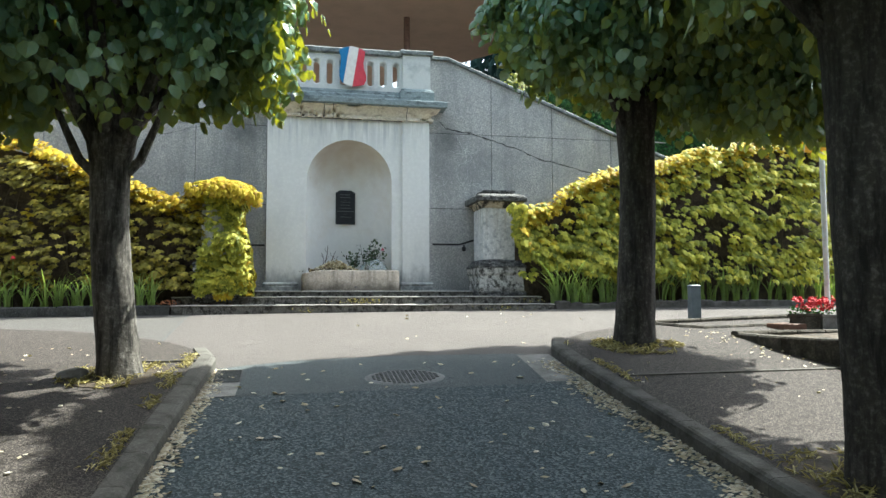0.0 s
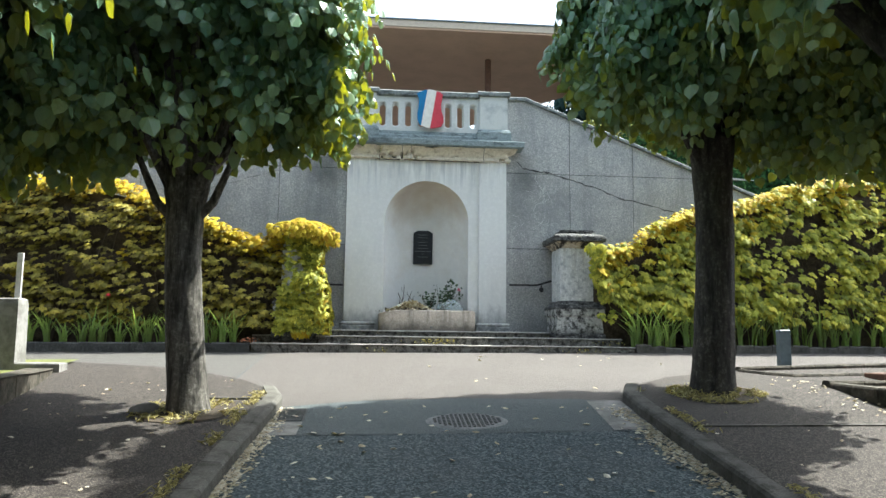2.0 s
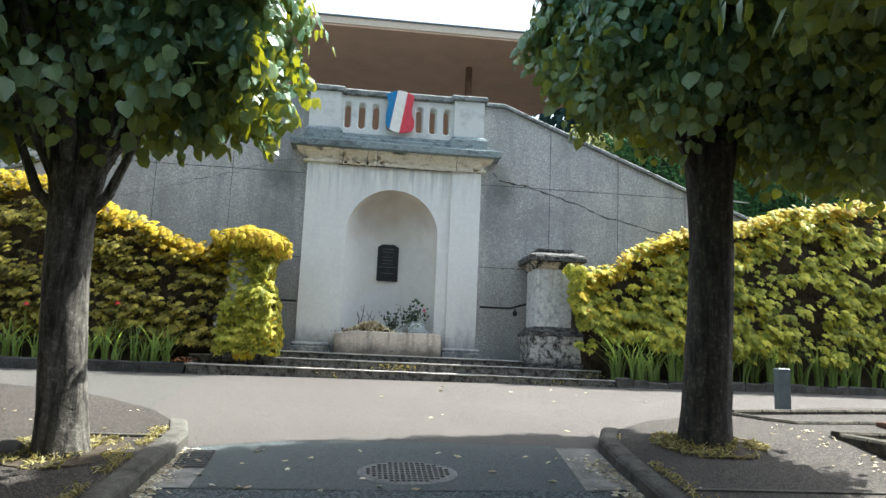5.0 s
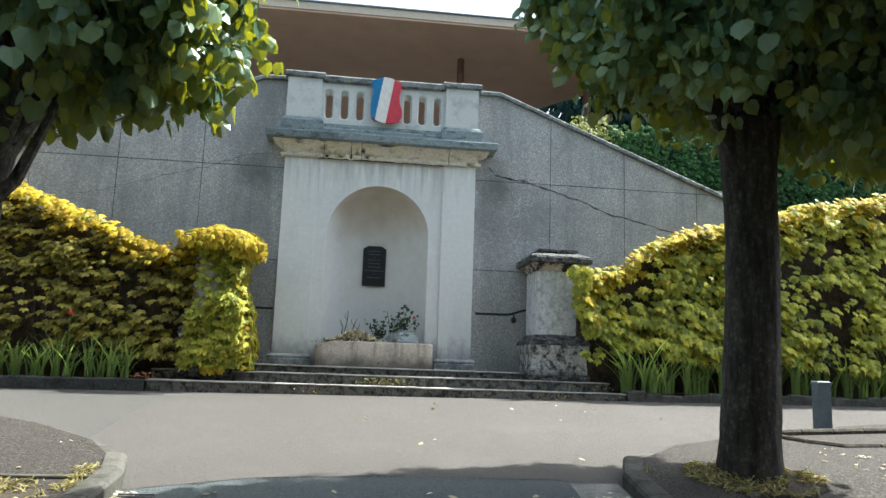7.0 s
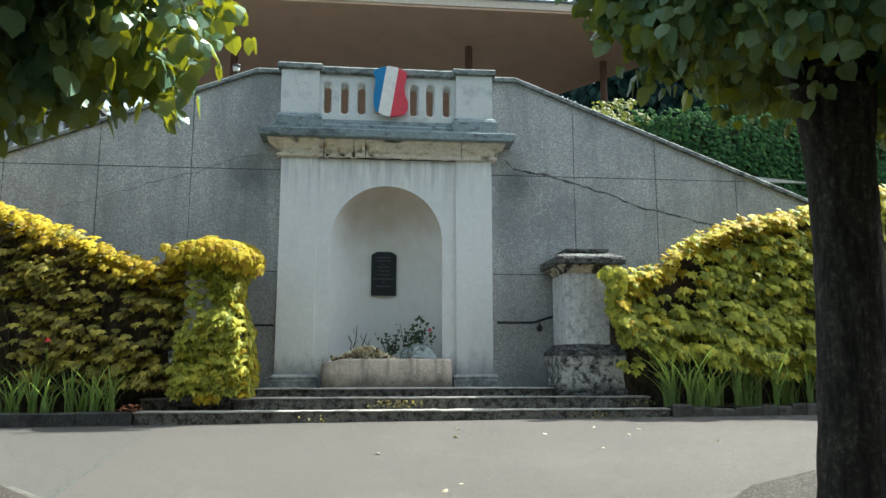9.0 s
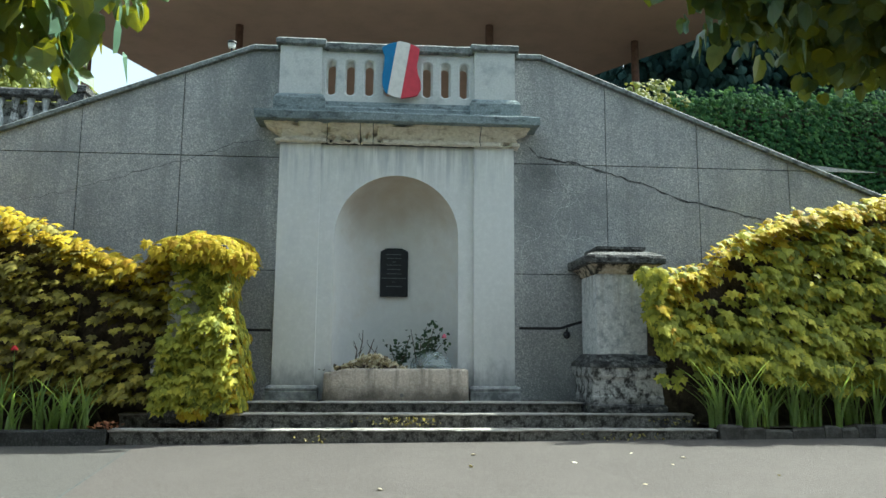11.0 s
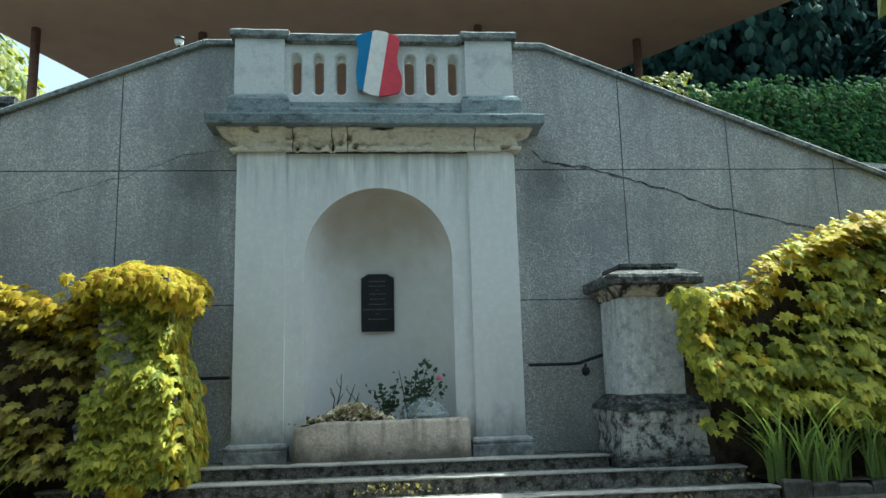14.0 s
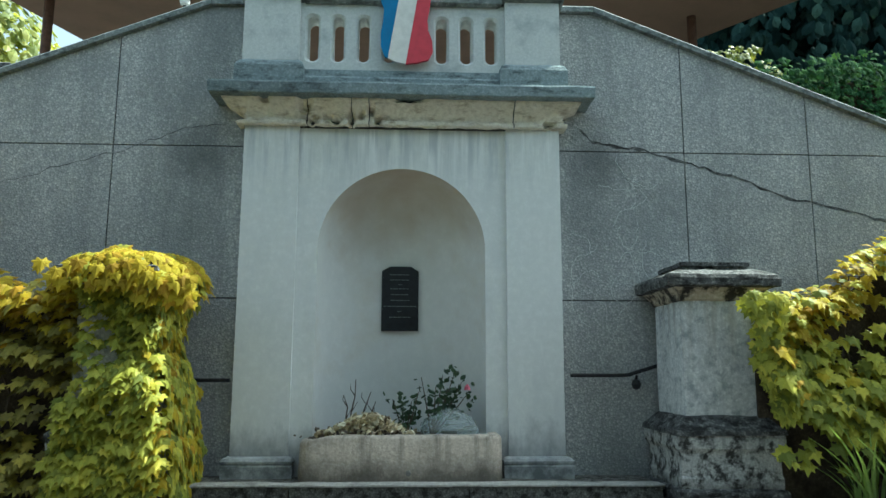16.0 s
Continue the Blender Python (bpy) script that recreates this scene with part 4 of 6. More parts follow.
# ---------------------------------------------------------------- canopy over the terrace
canopy = thing("canopy", "large flat canopy with a brown soffit on slender posts", "canopy")
SOF = 7.38
outline = [(-7.2, 3.02), (7.25, 3.02), (0.4, 12.5), (-3.67, 12.5)]
part("soffit", prism(outline, "z", SOF, SOF + 0.04), M_CANOPY, canopy, "smooth brown soffit")
part("fascia", prism([(x * 1.004, y - (0.03 if y < 5 else -0.03)) for x, y in outline], "z", SOF + 0.04, SOF + 0.19), M_FASCIA, canopy, "cream metal fascia")
part("drip_edge", prism([(x * 1.008, y - (0.06 if y < 5 else -0.06)) for x, y in outline], "z", SOF + 0.19, SOF + 0.22), M_BOLLARD, canopy)
for x, y in ((1.74, 4.65), (-5.75, 4.95), (4.72, 5.1), (-3.02, 5.05)):
    part("post", tube([(x, y, 3.0), (x, y, SOF + 0.01)], [0.075, 0.075], 12), M_POST, canopy, "rust-brown steel post")

# ---------------------------------------------------------------- vines on the garden walls
DOWN = Vector((0, 0, -1))


def left_top(x):
    return float(np.interp(-x, (1.4, 2.3, 2.5, 2.95, 3.47, 4.2, 4.9, 5.4, 9), (2.1, 2.1, 2.05, 2.1, 2.38, 2.62, 2.92, 2.95, 2.95)))


def right_top(x):
    return float(np.interp(x, (2.7, 3.3, 3.5, 3.72, 4.46, 5.4, 6.3, 7.4, 9), (1.95, 2.1, 2.2, 2.45, 2.72, 2.9, 3.2, 3.36, 3.5)))


def garden_wall(name, x0, x1, top, label):
    root = thing(name, label, "garden wall", "", "structure")
    n = 14
    xs = [x0 + (x1 - x0) * k / n for k in range(n + 1)]
    poly = [(x0, 0.2), (x1, 0.2)] + [(x, top(x) - 0.13) for x in xs[::-1]]
    part("wall_body", prism(poly, "y", -0.66, -0.36), M_SOIL, root, "dark rubble wall overgrown by vine")
    return root


garden_wall("wall_garden_left", -9, -2.3, left_top, "rubble garden wall hidden behind vine leaves")
garden_wall("wall_garden_right", 2.75, 9, right_top, "rubble garden wall hidden behind vine leaves")


def bulge(x, z, seed):
    return noise.noise(Vector((x * 1.3, z * 1.3, seed))) * 0.15 + noise.noise(Vector((x * 4, z * 4, seed + 5))) * 0.05


def vine(name, x0, x1, top, z0, dens, gold_band, sparse, label, seed, leaf_mat, gapy=0.5, slope=0.04, bare=None, layers=0.5, wide=1.6, tilt=0.55, flecks=0.42, crest=0.86, big=1.0, open_at=None):
    """Overlapping creeper leaves in tiers: green on the face; young crest ones golden, sunlight put into the gold."""
    root = thing(name, label, "vine")
    green, gold = Leaves(), Leaves()
    r = random.Random(seed)
    area = (x1 - x0) * 2.3
    for _ in range(int(area * dens)):
        x = r.uniform(x0, x1)
        zt = top(x) + noise.noise(Vector((x * 2.2, 0, seed))) * 0.05
        z = z0 + (zt - z0) * r.random()
        hole = noise.noise(Vector((x * 1.5, z * 2.0, seed + 20)))
        if hole > sparse - (bare(x) if bare else 0) and r.random() < 0.85:
            continue
        if open_at and open_at(x, z) and r.random() < 0.93:
            continue
        tier = 1.9 * noise.noise(Vector((x * wide, z * 6.0, seed))) + layers * math.sin(z * 24 + noise.noise(Vector((x * 1.1, z, seed))) * 12)
        if tier < -0.15 and r.random() < gapy:
            continue
        y = -0.74 - slope * (zt - z) + bulge(x, z, seed) * -1 - 0.07 * tier - r.random() * 0.12
        near = zt - z
        up = max(0.0, 1 - near / 0.25)
        n = Vector((r.uniform(-0.5, 0.5), -1.0, tilt + 0.9 * up + r.uniform(-0.3, 0.7)))
        d = DOWN + Vector((r.uniform(-0.38, 0.38), -0.45, 0))
        size = r.uniform(0.08, 0.135) * big
        p = Vector((x, y, z))
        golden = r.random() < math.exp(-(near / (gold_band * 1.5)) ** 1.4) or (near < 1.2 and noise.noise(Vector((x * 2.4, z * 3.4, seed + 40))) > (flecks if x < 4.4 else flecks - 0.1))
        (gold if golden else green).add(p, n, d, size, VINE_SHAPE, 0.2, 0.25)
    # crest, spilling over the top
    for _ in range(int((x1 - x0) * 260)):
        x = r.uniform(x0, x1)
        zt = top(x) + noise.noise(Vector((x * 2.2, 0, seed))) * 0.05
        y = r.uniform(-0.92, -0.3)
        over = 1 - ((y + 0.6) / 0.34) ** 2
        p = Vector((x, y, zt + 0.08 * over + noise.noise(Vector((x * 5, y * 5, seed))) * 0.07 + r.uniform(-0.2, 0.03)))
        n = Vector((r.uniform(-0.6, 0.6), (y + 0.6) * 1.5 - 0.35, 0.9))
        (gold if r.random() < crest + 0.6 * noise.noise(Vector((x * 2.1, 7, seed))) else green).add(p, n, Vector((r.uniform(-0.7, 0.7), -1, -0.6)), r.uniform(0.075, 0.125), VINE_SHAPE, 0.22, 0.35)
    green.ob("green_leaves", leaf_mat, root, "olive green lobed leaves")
    gold.ob("golden_leaves", M_GOLD, root, "young crest leaves, their gold also carrying sunlight")
    # bare stems
    for k in range(int((x1 - x0) * 3)):
        x = r.uniform(x0, x1)
        pts = [(x, -0.69, 0.4)]
        for j in range(9):
            q = pts[-1]
            pts.append((q[0] + r.uniform(-0.12, 0.12), -0.685 - r.random() * 0.03, min(q[2] + 0.24, top(x) - 0.1)))
        part("stem", tube(pts, [0.013 - 0.0009 * j for j in range(10)], 5), M_TWIG, root)
    return root



def open_right(x, z):
    """Where the creeper leaves the wall bare: a hollow near the pier, and the foot beside it."""
    return ((x - 3.4) / 0.15) ** 2 + ((z - 1.86) / 0.25) ** 2 < 1 or z < 1.06 + 0.75 * max(0.0, 3.2 - x) - 0.2 * max(0.0, x - 3.4)


vine_left = vine("vine_left", -9, -2.3, left_top, 0.72, 540, 0.11, 0.17, "creeper with dark olive leaves and a golden crest, thin in places", 3, M_VINED, 0.78, layers=0.6, wide=2.4, tilt=1.35, flecks=0.6)
vine_right = vine("vine_right", 2.78, 9, right_top, 0.82, 560, 0.17, 0.34, "dense green creeper with a golden crest on the garden wall", 11, M_VINE, 0.45, 0.16, lambda x: 0.3 * max(0.0, min(1.0, (x - 4.7) / 1.2)), layers=0.2, wide=3.4, tilt=0.75, flecks=0.6, crest=0.6, big=1.12, open_at=open_right)

# right end of the creeper, hanging round the pier's flank
tuft = Leaves()
r = random.Random(4)
for _ in range(280):
    z = r.uniform(1.2, 2.12)
    reach = 0.1 + 0.05 * math.sin(z * 9) + 0.34 * max(0, z - 1.45)
    x = 2.86 - r.random() * reach
    tuft.add(Vector((x, -0.86 - r.random() * 0.12, z)), Vector((-0.5 + r.uniform(-0.4, 0.4), -1, 0.5)), DOWN + rv(0.3), r.uniform(0.08, 0.13), VINE_SHAPE)
tuft.ob("edge_leaves", M_VINE, vine_right)

# creeper wrapping the pier: the nearest leaves are single pieces
pier_vine = thing("pier_vine", "bright creeper covering a gate pier like a mushroom cap", "vine")
leaf_meshes = []
for k in range(6):
    L = Leaves()
    L.add(Vector((0, 0, 0)), Vector((0, 0, 1)), Vector((0, -1, 0)), 1.0, VINE_SHAPE, 0.16 + 0.03 * k, 0.15 + 0.05 * k)
    for nm, mt in (("leaf_green", M_VINE), ("leaf_gold", M_GOLD)):
        me = bpy.data.meshes.new(nm)
        me.from_pydata(L.v, [], L.f)
        me.materials.append(mt)
        leaf_meshes.append(me)


def place_leaf(parent, me, p, n, d, size):
    n = n.normalized()
    d = (d - n * d.dot(n)).normalized()
    u = (-d).cross(n)
    m = Matrix((u, -d, n)).transposed().to_4x4()
    ob = new("leaf", me)
    ob.parent = parent
    ob.matrix_local = Matrix.Translation(p) @ m @ Matrix.Diagonal((size, size, size, 1))


PVX0, PVX1, PVY0, PVY1 = -2.42, -1.76, -0.90, -0.15
body_g, body_y = Leaves(), Leaves()
r = random.Random(21)
for k in range(2700):
    z = 0.62 + 1.52 * r.random()
    w = float(np.interp(z, (0.5, 0.75, 1.2, 1.7, 1.95, 2.15), (0.16, 0.15, 0.12, 0.02, -0.03, 0.03)))
    face = r.random()
    if face < 0.62:
        x = r.uniform(PVX0 + 0.17 - w * 0.8, PVX1 + w)
        y, n = PVY0 - w * 0.6, Vector((r.uniform(-0.5, 0.5), -1, 0.9 + r.random() * 0.9))
    else:
        x, y = PVX1 + w, r.uniform(PVY0, PVY1)
        n = Vector((1, r.uniform(-0.5, 0.4), 0.45))
    # bare render shows in one patch of the face
    bare = ((x + 2.2 - 0.25 * (z - 1.6)) / 0.2) ** 2 + ((z - 1.64) / 0.36) ** 2
    if face < 0.62 and bare < 1 and r.random() < 0.92:
        continue
    if face < 0.62 and 1.45 < z < 1.95 and x > -1.78 and r.random() < 0.5:
        continue
    p = Vector((x, y, z)) + Vector((0, -0.03, 0)) + rv(0.035) + n.normalized() * (bulge(x * 2, z * 2, 9) + 0.02)
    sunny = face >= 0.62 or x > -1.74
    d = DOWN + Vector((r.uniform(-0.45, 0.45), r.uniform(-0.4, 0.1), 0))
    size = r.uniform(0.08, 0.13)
    # some flank leaves turn gold to carry the sun that falls there
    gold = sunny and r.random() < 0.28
    if face < 0.62 and k % 7 == 0:
        place_leaf(pier_vine, leaf_meshes[2 * (k % 6) + (1 if gold else 0)], p - Vector((0, 0.02, 0)), n, d, size)
    else:
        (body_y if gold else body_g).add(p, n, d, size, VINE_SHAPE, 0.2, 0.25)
for k in range(1150):
    a, q = r.uniform(0, 2 * math.pi), math.sqrt(r.random())
    cx, cy = (PVX0 + PVX1) / 2 + 0.02, (PVY0 + PVY1) / 2
    hx, hy = 0.58, 0.56
    x, y = cx + hx * q * math.cos(a), cy + hy * q * math.sin(a)
    z = 2.22 + 0.20 * math.sqrt(max(0, 1 - q ** 3)) - (0.12 * r.random() if q > 0.85 else 0) + noise.noise(Vector((x * 5, y * 5, 2))) * 0.05
    n = Vector((math.cos(a) * q * 0.9 + r.uniform(-0.4, 0.4), math.sin(a) * q * 0.9 - 0.2, 0.8))
    d = Vector((math.cos(a), math.sin(a), -0.9)) + rv(0.5)
    (body_y if r.random() < 0.85 else body_g).add(Vector((x, y, z)), n, d, r.uniform(0.075, 0.125), VINE_SHAPE, 0.22, 0.35)
for k in range(130):
    x = PVX1 + r.uniform(-0.1, 0.30) if k % 3 else r.uniform(PVX0 - 0.14, PVX1)
    z = (2.02 if k % 3 else 2.1) + 0.2 * r.random() - 0.1 * max(0, x + 1.75)
    body_y.add(Vector((x, PVY0 - 0.12 - r.random() * 0.06, z)), Vector((r.uniform(-0.3, 0.5), -1, 0.5)), DOWN + rv(0.4), r.uniform(0.075, 0.12), VINE_SHAPE)
for k in range(26):
    body_y.add(Vector((-1.98 + r.uniform(-0.12, 0.1), -1.0 - r.random() * 0.08, 0.58 + r.random() * 0.1)), Vector((0.2, -1, 0.6)), DOWN + rv(0.4), 0.11, VINE_SHAPE)
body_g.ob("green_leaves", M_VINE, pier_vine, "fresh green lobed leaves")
body_y.ob("golden_leaves", M_GOLD, pier_vine, "golden leaves capping the pier and, as painted sunlight, on its sunny flank")

# ---------------------------------------------------------------- planting beds
for side, x0, x1 in ((-1, -9.0, -2.74), (1, 3.28, 9.0)):
    nm = "left" if side < 0 else "right"
    bed = thing("planting_bed_" + nm, "narrow soil bed edged with dark stone at the wall's foot", "flower bed", "", "structure")
    vs, fs = [], []
    xs = [x0 + (x1 - x0) * k / 40 for k in range(41)]
    for x in xs:
        for y in (-1.17, -1.0, -0.85, -0.6):
            vs.append((x, y, ground_z(x, y) + 0.11 + noise.noise(Vector((x * 4, y * 6, 0))) * 0.03))
    for i in range(40):
        for j in range(3):
            fs.append((i * 4 + j, i * 4 + j + 1, i * 4 + 5 + j, i * 4 + 4 + j))
    raw_ob("bed_soil", vs, fs, M_SOIL, bed)
    if side < 0:
        pieces = [(x0 + k * 0.95, x0 + k * 0.95 + 0.94) for k in range(7)]
        pieces[-1] = (pieces[-1][0], x1)
    else:
        pieces, x = [], x0
        while x < x1:
            w = r.uniform(0.16, 0.34)
            pieces.append((x, x + w))
            x += w + 0.01
    for a, b in pieces:
        if b - a < 0.05:
            continue
        z = ground_z((a + b) / 2, -1.2)
        h = 0.15 if side < 0 else r.uniform(0.09, 0.14)
        bm = rings([(0, z - 0.1), (0.002, z + h - 0.02), (-0.012, z + h)], a, b, -1.21, -1.12, 3, 0.006 if side < 0 else 0.02)
        part("edging_stone", bm, M_KERB if side > 0 else M_SLATE, bed)


def iris(x, y, seed, tall, tint=M_IRIS):
    rr = random.Random(seed)
    ob = thing("iris_plant", "clump of upright green iris blades in the bed", "iris", "irises in the bed")
    z = ground_z(x, y) + 0.1
    for k in range(rr.randint(12, 19)):
        a = rr.uniform(0, 2 * math.pi)
        lean = rr.uniform(0.05, 0.8)
        h = tall * rr.uniform(0.6, 1.1)
        w = rr.uniform(0.008, 0.015)
        vs, fs = [], []
        fx, fy = math.cos(a), math.sin(a)
        sx, sy = -fy, fx
        bx, by = x + rr.uniform(-0.05, 0.05), y + rr.uniform(-0.04, 0.04)
        droop = rr.random() < 0.35
        for j in range(7):
            t = j / 6
            out = lean * h * t * t
            up = h * (t - (0.55 * max(0, t - 0.55) ** 1.2 if droop else 0.12 * t * t))
            ww = w * (1 - t ** 3) + 0.001
            for s, o in ((-1, 0.0), (0, 0.004), (1, 0.0)):
                vs.append((bx + fx * (out + o) + sx * ww * s, by + fy * (out + o) + sy * ww * s, z + up))
        for j in range(6):
            for c in (0, 1):
                q = j * 3 + c
                fs.append((q, q + 1, q + 4, q + 3))
        raw_ob("blade", vs, fs, tint, ob)
    return ob


r = random.Random(31)
for x in [-2.95 - 0.155 * k - 0.002 * k * k for k in range(22)]:
    iris(x + r.uniform(-0.05, 0.05), -1.07 + r.uniform(-0.04, 0.05), r.random(), r.uniform(0.42, 0.68))
for k in range(34):
    iris(3.30 + k * 0.12 * (1 + k * 0.02) + r.uniform(-0.05, 0.05), -1.05 + r.uniform(-0.06, 0.1), r.random(), r.uniform(0.5, 0.8))


def iris_flower(x, z, material):
    f = thing("iris_flower", "small reddish flower above the iris blades", "flower", "bed flowers")
    z0 = ground_z(x, -1.0) + 0.08
    part("stalk", tube([(x, -1.0, z0), (x + 0.01, -1.02, (z0 + z) / 2), (x, -1.03, z)], [0.006, 0.005, 0.004], 5), M_IRIS, f)
    for k in range(6):
        L = Leaves()
        a = k * math.pi / 3
        L.add(Vector((x + 0.025 * math.cos(a), -1.03 + 0.025 * math.sin(a), z + 0.01 * (k % 2))), Vector((math.cos(a), math.sin(a), 0.6)), Vector((math.cos(a), math.sin(a), -0.5)), 0.055, OVAL_SHAPE)
        raw_ob("petal", L.v, L.f, material, f)


for x, z in ((3.75, 1.12), (-3.72, 1.22), (-4.9, 1.15)):
    iris_flower(x, z, M_PETAL)

# weeds in the step joints
for wx, wy, wz, n, spread in ((0.1, -0.84, 0.588 - 0.11, 70, 0.32), (2.35, -1.16, 0.475 - 0.12, 24, 0.3), (-0.75, -1.22, 0.34, 10, 0.25), (2.9, -0.84, 0.48, 26, 0.2)):
    w = thing("weed_tuft", "pale weeds growing in a step joint", "weed", "step weeds")
    L = Leaves()
    for _ in range(n):
        L.add(Vector((wx + r.gauss(0, spread * 0.55), wy - 0.03 - r.random() * 0.05, wz + r.random() * 0.07)), rv(1) + Vector((0, -0.5, 0.6)), rv(1), r.uniform(0.02, 0.045), OVAL_SHAPE)
    o = L.ob("weed_leaves", M_GRASS, w)

# ---------------------------------------------------------------- what grows and lies in the basin
flowers = thing("dried_flowers", "heap of dried cream and brown flowers in the basin", "flowers")
L = Leaves()
for _ in range(900):
    x = r.gauss(-0.27, 0.2)
    if abs(x + 0.27) > 0.4:
        continue
    h = 0.17 * math.exp(-((x + 0.25) / 0.28) ** 2)
    p = Vector((x, r.uniform(-0.24, 0.05), 1.0 + h * r.random() + 0.02))
    L.add(p, rv(1) + Vector((0, -0.4, 0.8)), rv(1), r.uniform(0.03, 0.075), OVAL_SHAPE, 0.3, 0.4)
L.ob("dried_bouquet", M_HEAP, flowers, "cream dried flower heads")
L = Leaves()
for _ in range(260):
    x = r.gauss(-0.3, 0.17)
    L.add(Vector((x, r.uniform(-0.26, 0.0), 1.0 + 0.06 * r.random())), rv(1) + Vector((0, -0.4, 0.5)), rv(1), r.uniform(0.03, 0.06), OVAL_SHAPE, 0.3, 0.4)
L.ob("withered_stalks", M_TWIG, flowers)
stick = thing("dry_twigs", "bare upright twigs standing in the basin", "twigs")
for x, h, dx in ((-0.42, 0.46, 0.05), (-0.36, 0.36, 0.12), (-0.44, 0.33, -0.03), (-0.30, 0.28, 0.10), (-0.22, 0.18, 0.05)):
    pts = [(x, 0.0, 1.0), (x + dx * 0.3, 0.02, 1.0 + h * 0.4), (x + dx * 0.5 + 0.02, 0.01, 1.0 + h * 0.7), (x + dx, 0.0, 1.0 + h)]
    part("twig", tube(pts, [0.008, 0.006, 0.005, 0.003], 6), M_TWIG, stick)
    q = pts[1]
    part("side_twig", tube([q, (q[0] + 0.05, q[1], q[2] + 0.09)], [0.004, 0.002], 5), M_TWIG, stick)
    q = pts[2]
    part("side_twig", tube([q, (q[0] - 0.04, q[1] - 0.01, q[2] + 0.06), (q[0] - 0.035, q[1] - 0.01, q[2] + 0.1)], [0.004, 0.003, 0.002], 5), M_TWIG, stick)


def rose(name, label, base, stems, blooms):
    ro = thing(name, label, "rose bush")
    L = Leaves()
    for tipx, tipz, n in stems:
        pts = [Vector((base, 0.02, 1.0)), Vector((base + (tipx - base) * 0.45, 0.0, 1.0 + (tipz - 1.0) * 0.4)), Vector((tipx, -0.02, tipz))]
        part("stem", tube(pts, [0.008, 0.006, 0.003], 6), M_TWIG, ro)
        for _ in range(n):
            t = r.uniform(0.35, 1.05)
            c = pts[1].lerp(pts[2], min(1, max(0, (t - 0.4) / 0.6))) + rv(0.075)
            L.add(c, rv(1) + Vector((0, -0.6, 0.6)), rv(1) + DOWN * 0.4, r.uniform(0.04, 0.07), OVAL_SHAPE)
    L.ob("leaves", M_ROSE, ro, "dark green rose leaves")
    for x, z in blooms:
        for k in range(9):
            P = Leaves()
            a = k * 0.7
            P.add(Vector((x + 0.016 * math.cos(a), -0.04 + 0.016 * math.sin(a), z)), Vector((math.cos(a), math.sin(a) - 0.4, 0.5)), Vector((0, 0, 1)), 0.06, OVAL_SHAPE, 0.4)
            raw_ob("petal", P.v, P.f, M_PINK, ro)


rose("rose_bush", "small rose bush with one pink bloom in the basin", 0.28,
     [(0.18, 1.48, 10), (0.36, 1.50, 26), (0.46, 1.52, 26), (0.52, 1.44, 26), (0.58, 1.36, 24), (0.40, 1.38, 26), (0.30, 1.40, 16)], [(0.565, 1.40)])
rose("rose_shrub", "low leafy shrub beside the dried flowers", 0.05, [(-0.06, 1.30, 14), (0.1, 1.28, 22), (0.02, 1.22, 24), (0.16, 1.36, 10), (0.12, 1.18, 20)], [])

m_glass, nt_g, b_g = nodes_of("clear_wrap", 0.12)
b_g.inputs["Base Color"].default_value = (0.86, 0.95, 0.95, 1)
b_g.inputs["Transmission Weight"].default_value = 0.78
b_g.inputs["IOR"].default_value = 1.12
b_g.inputs["Specular IOR Level"].default_value = 0.9
wrap = thing("plastic_wrap", "crumpled clear plastic wrap round a pot in the basin", "wrapping")
bm = bmesh.new()
rows = []
for j in range(9):
    z = 1.0 + 0.23 * j / 8
    rad = float(np.interp(j, (0, 2, 5, 7, 8), (0.22, 0.24, 0.19, 0.09, 0.05)))
    rows.append([bm.verts.new((0.42 + (rad + noise.noise(Vector((k * 1.7, j * 0.5, 3))) * 0.05) * math.cos(2 * math.pi * k / 22), -0.02 + rad * 0.7 * math.sin(2 * math.pi * k / 22), z + noise.noise(Vector((k * 1.3, j * 0.7, 8))) * 0.02)) for k in range(22)])
for a, b in zip(rows, rows[1:]):
    for k in range(22):
        bm.faces.new((a[k], a[(k + 1) % 22], b[(k + 1) % 22], b[k]))
part("film", bm, m_glass, wrap, "clear crumpled film")
part("pot", lathe([(0.05, 0.0), (0.065, 0.06), (0.06, 0.065)], 18, None, (0.42, 0.02, 0.985)), M_SLAB, wrap)

# ---------------------------------------------------------------- lindens


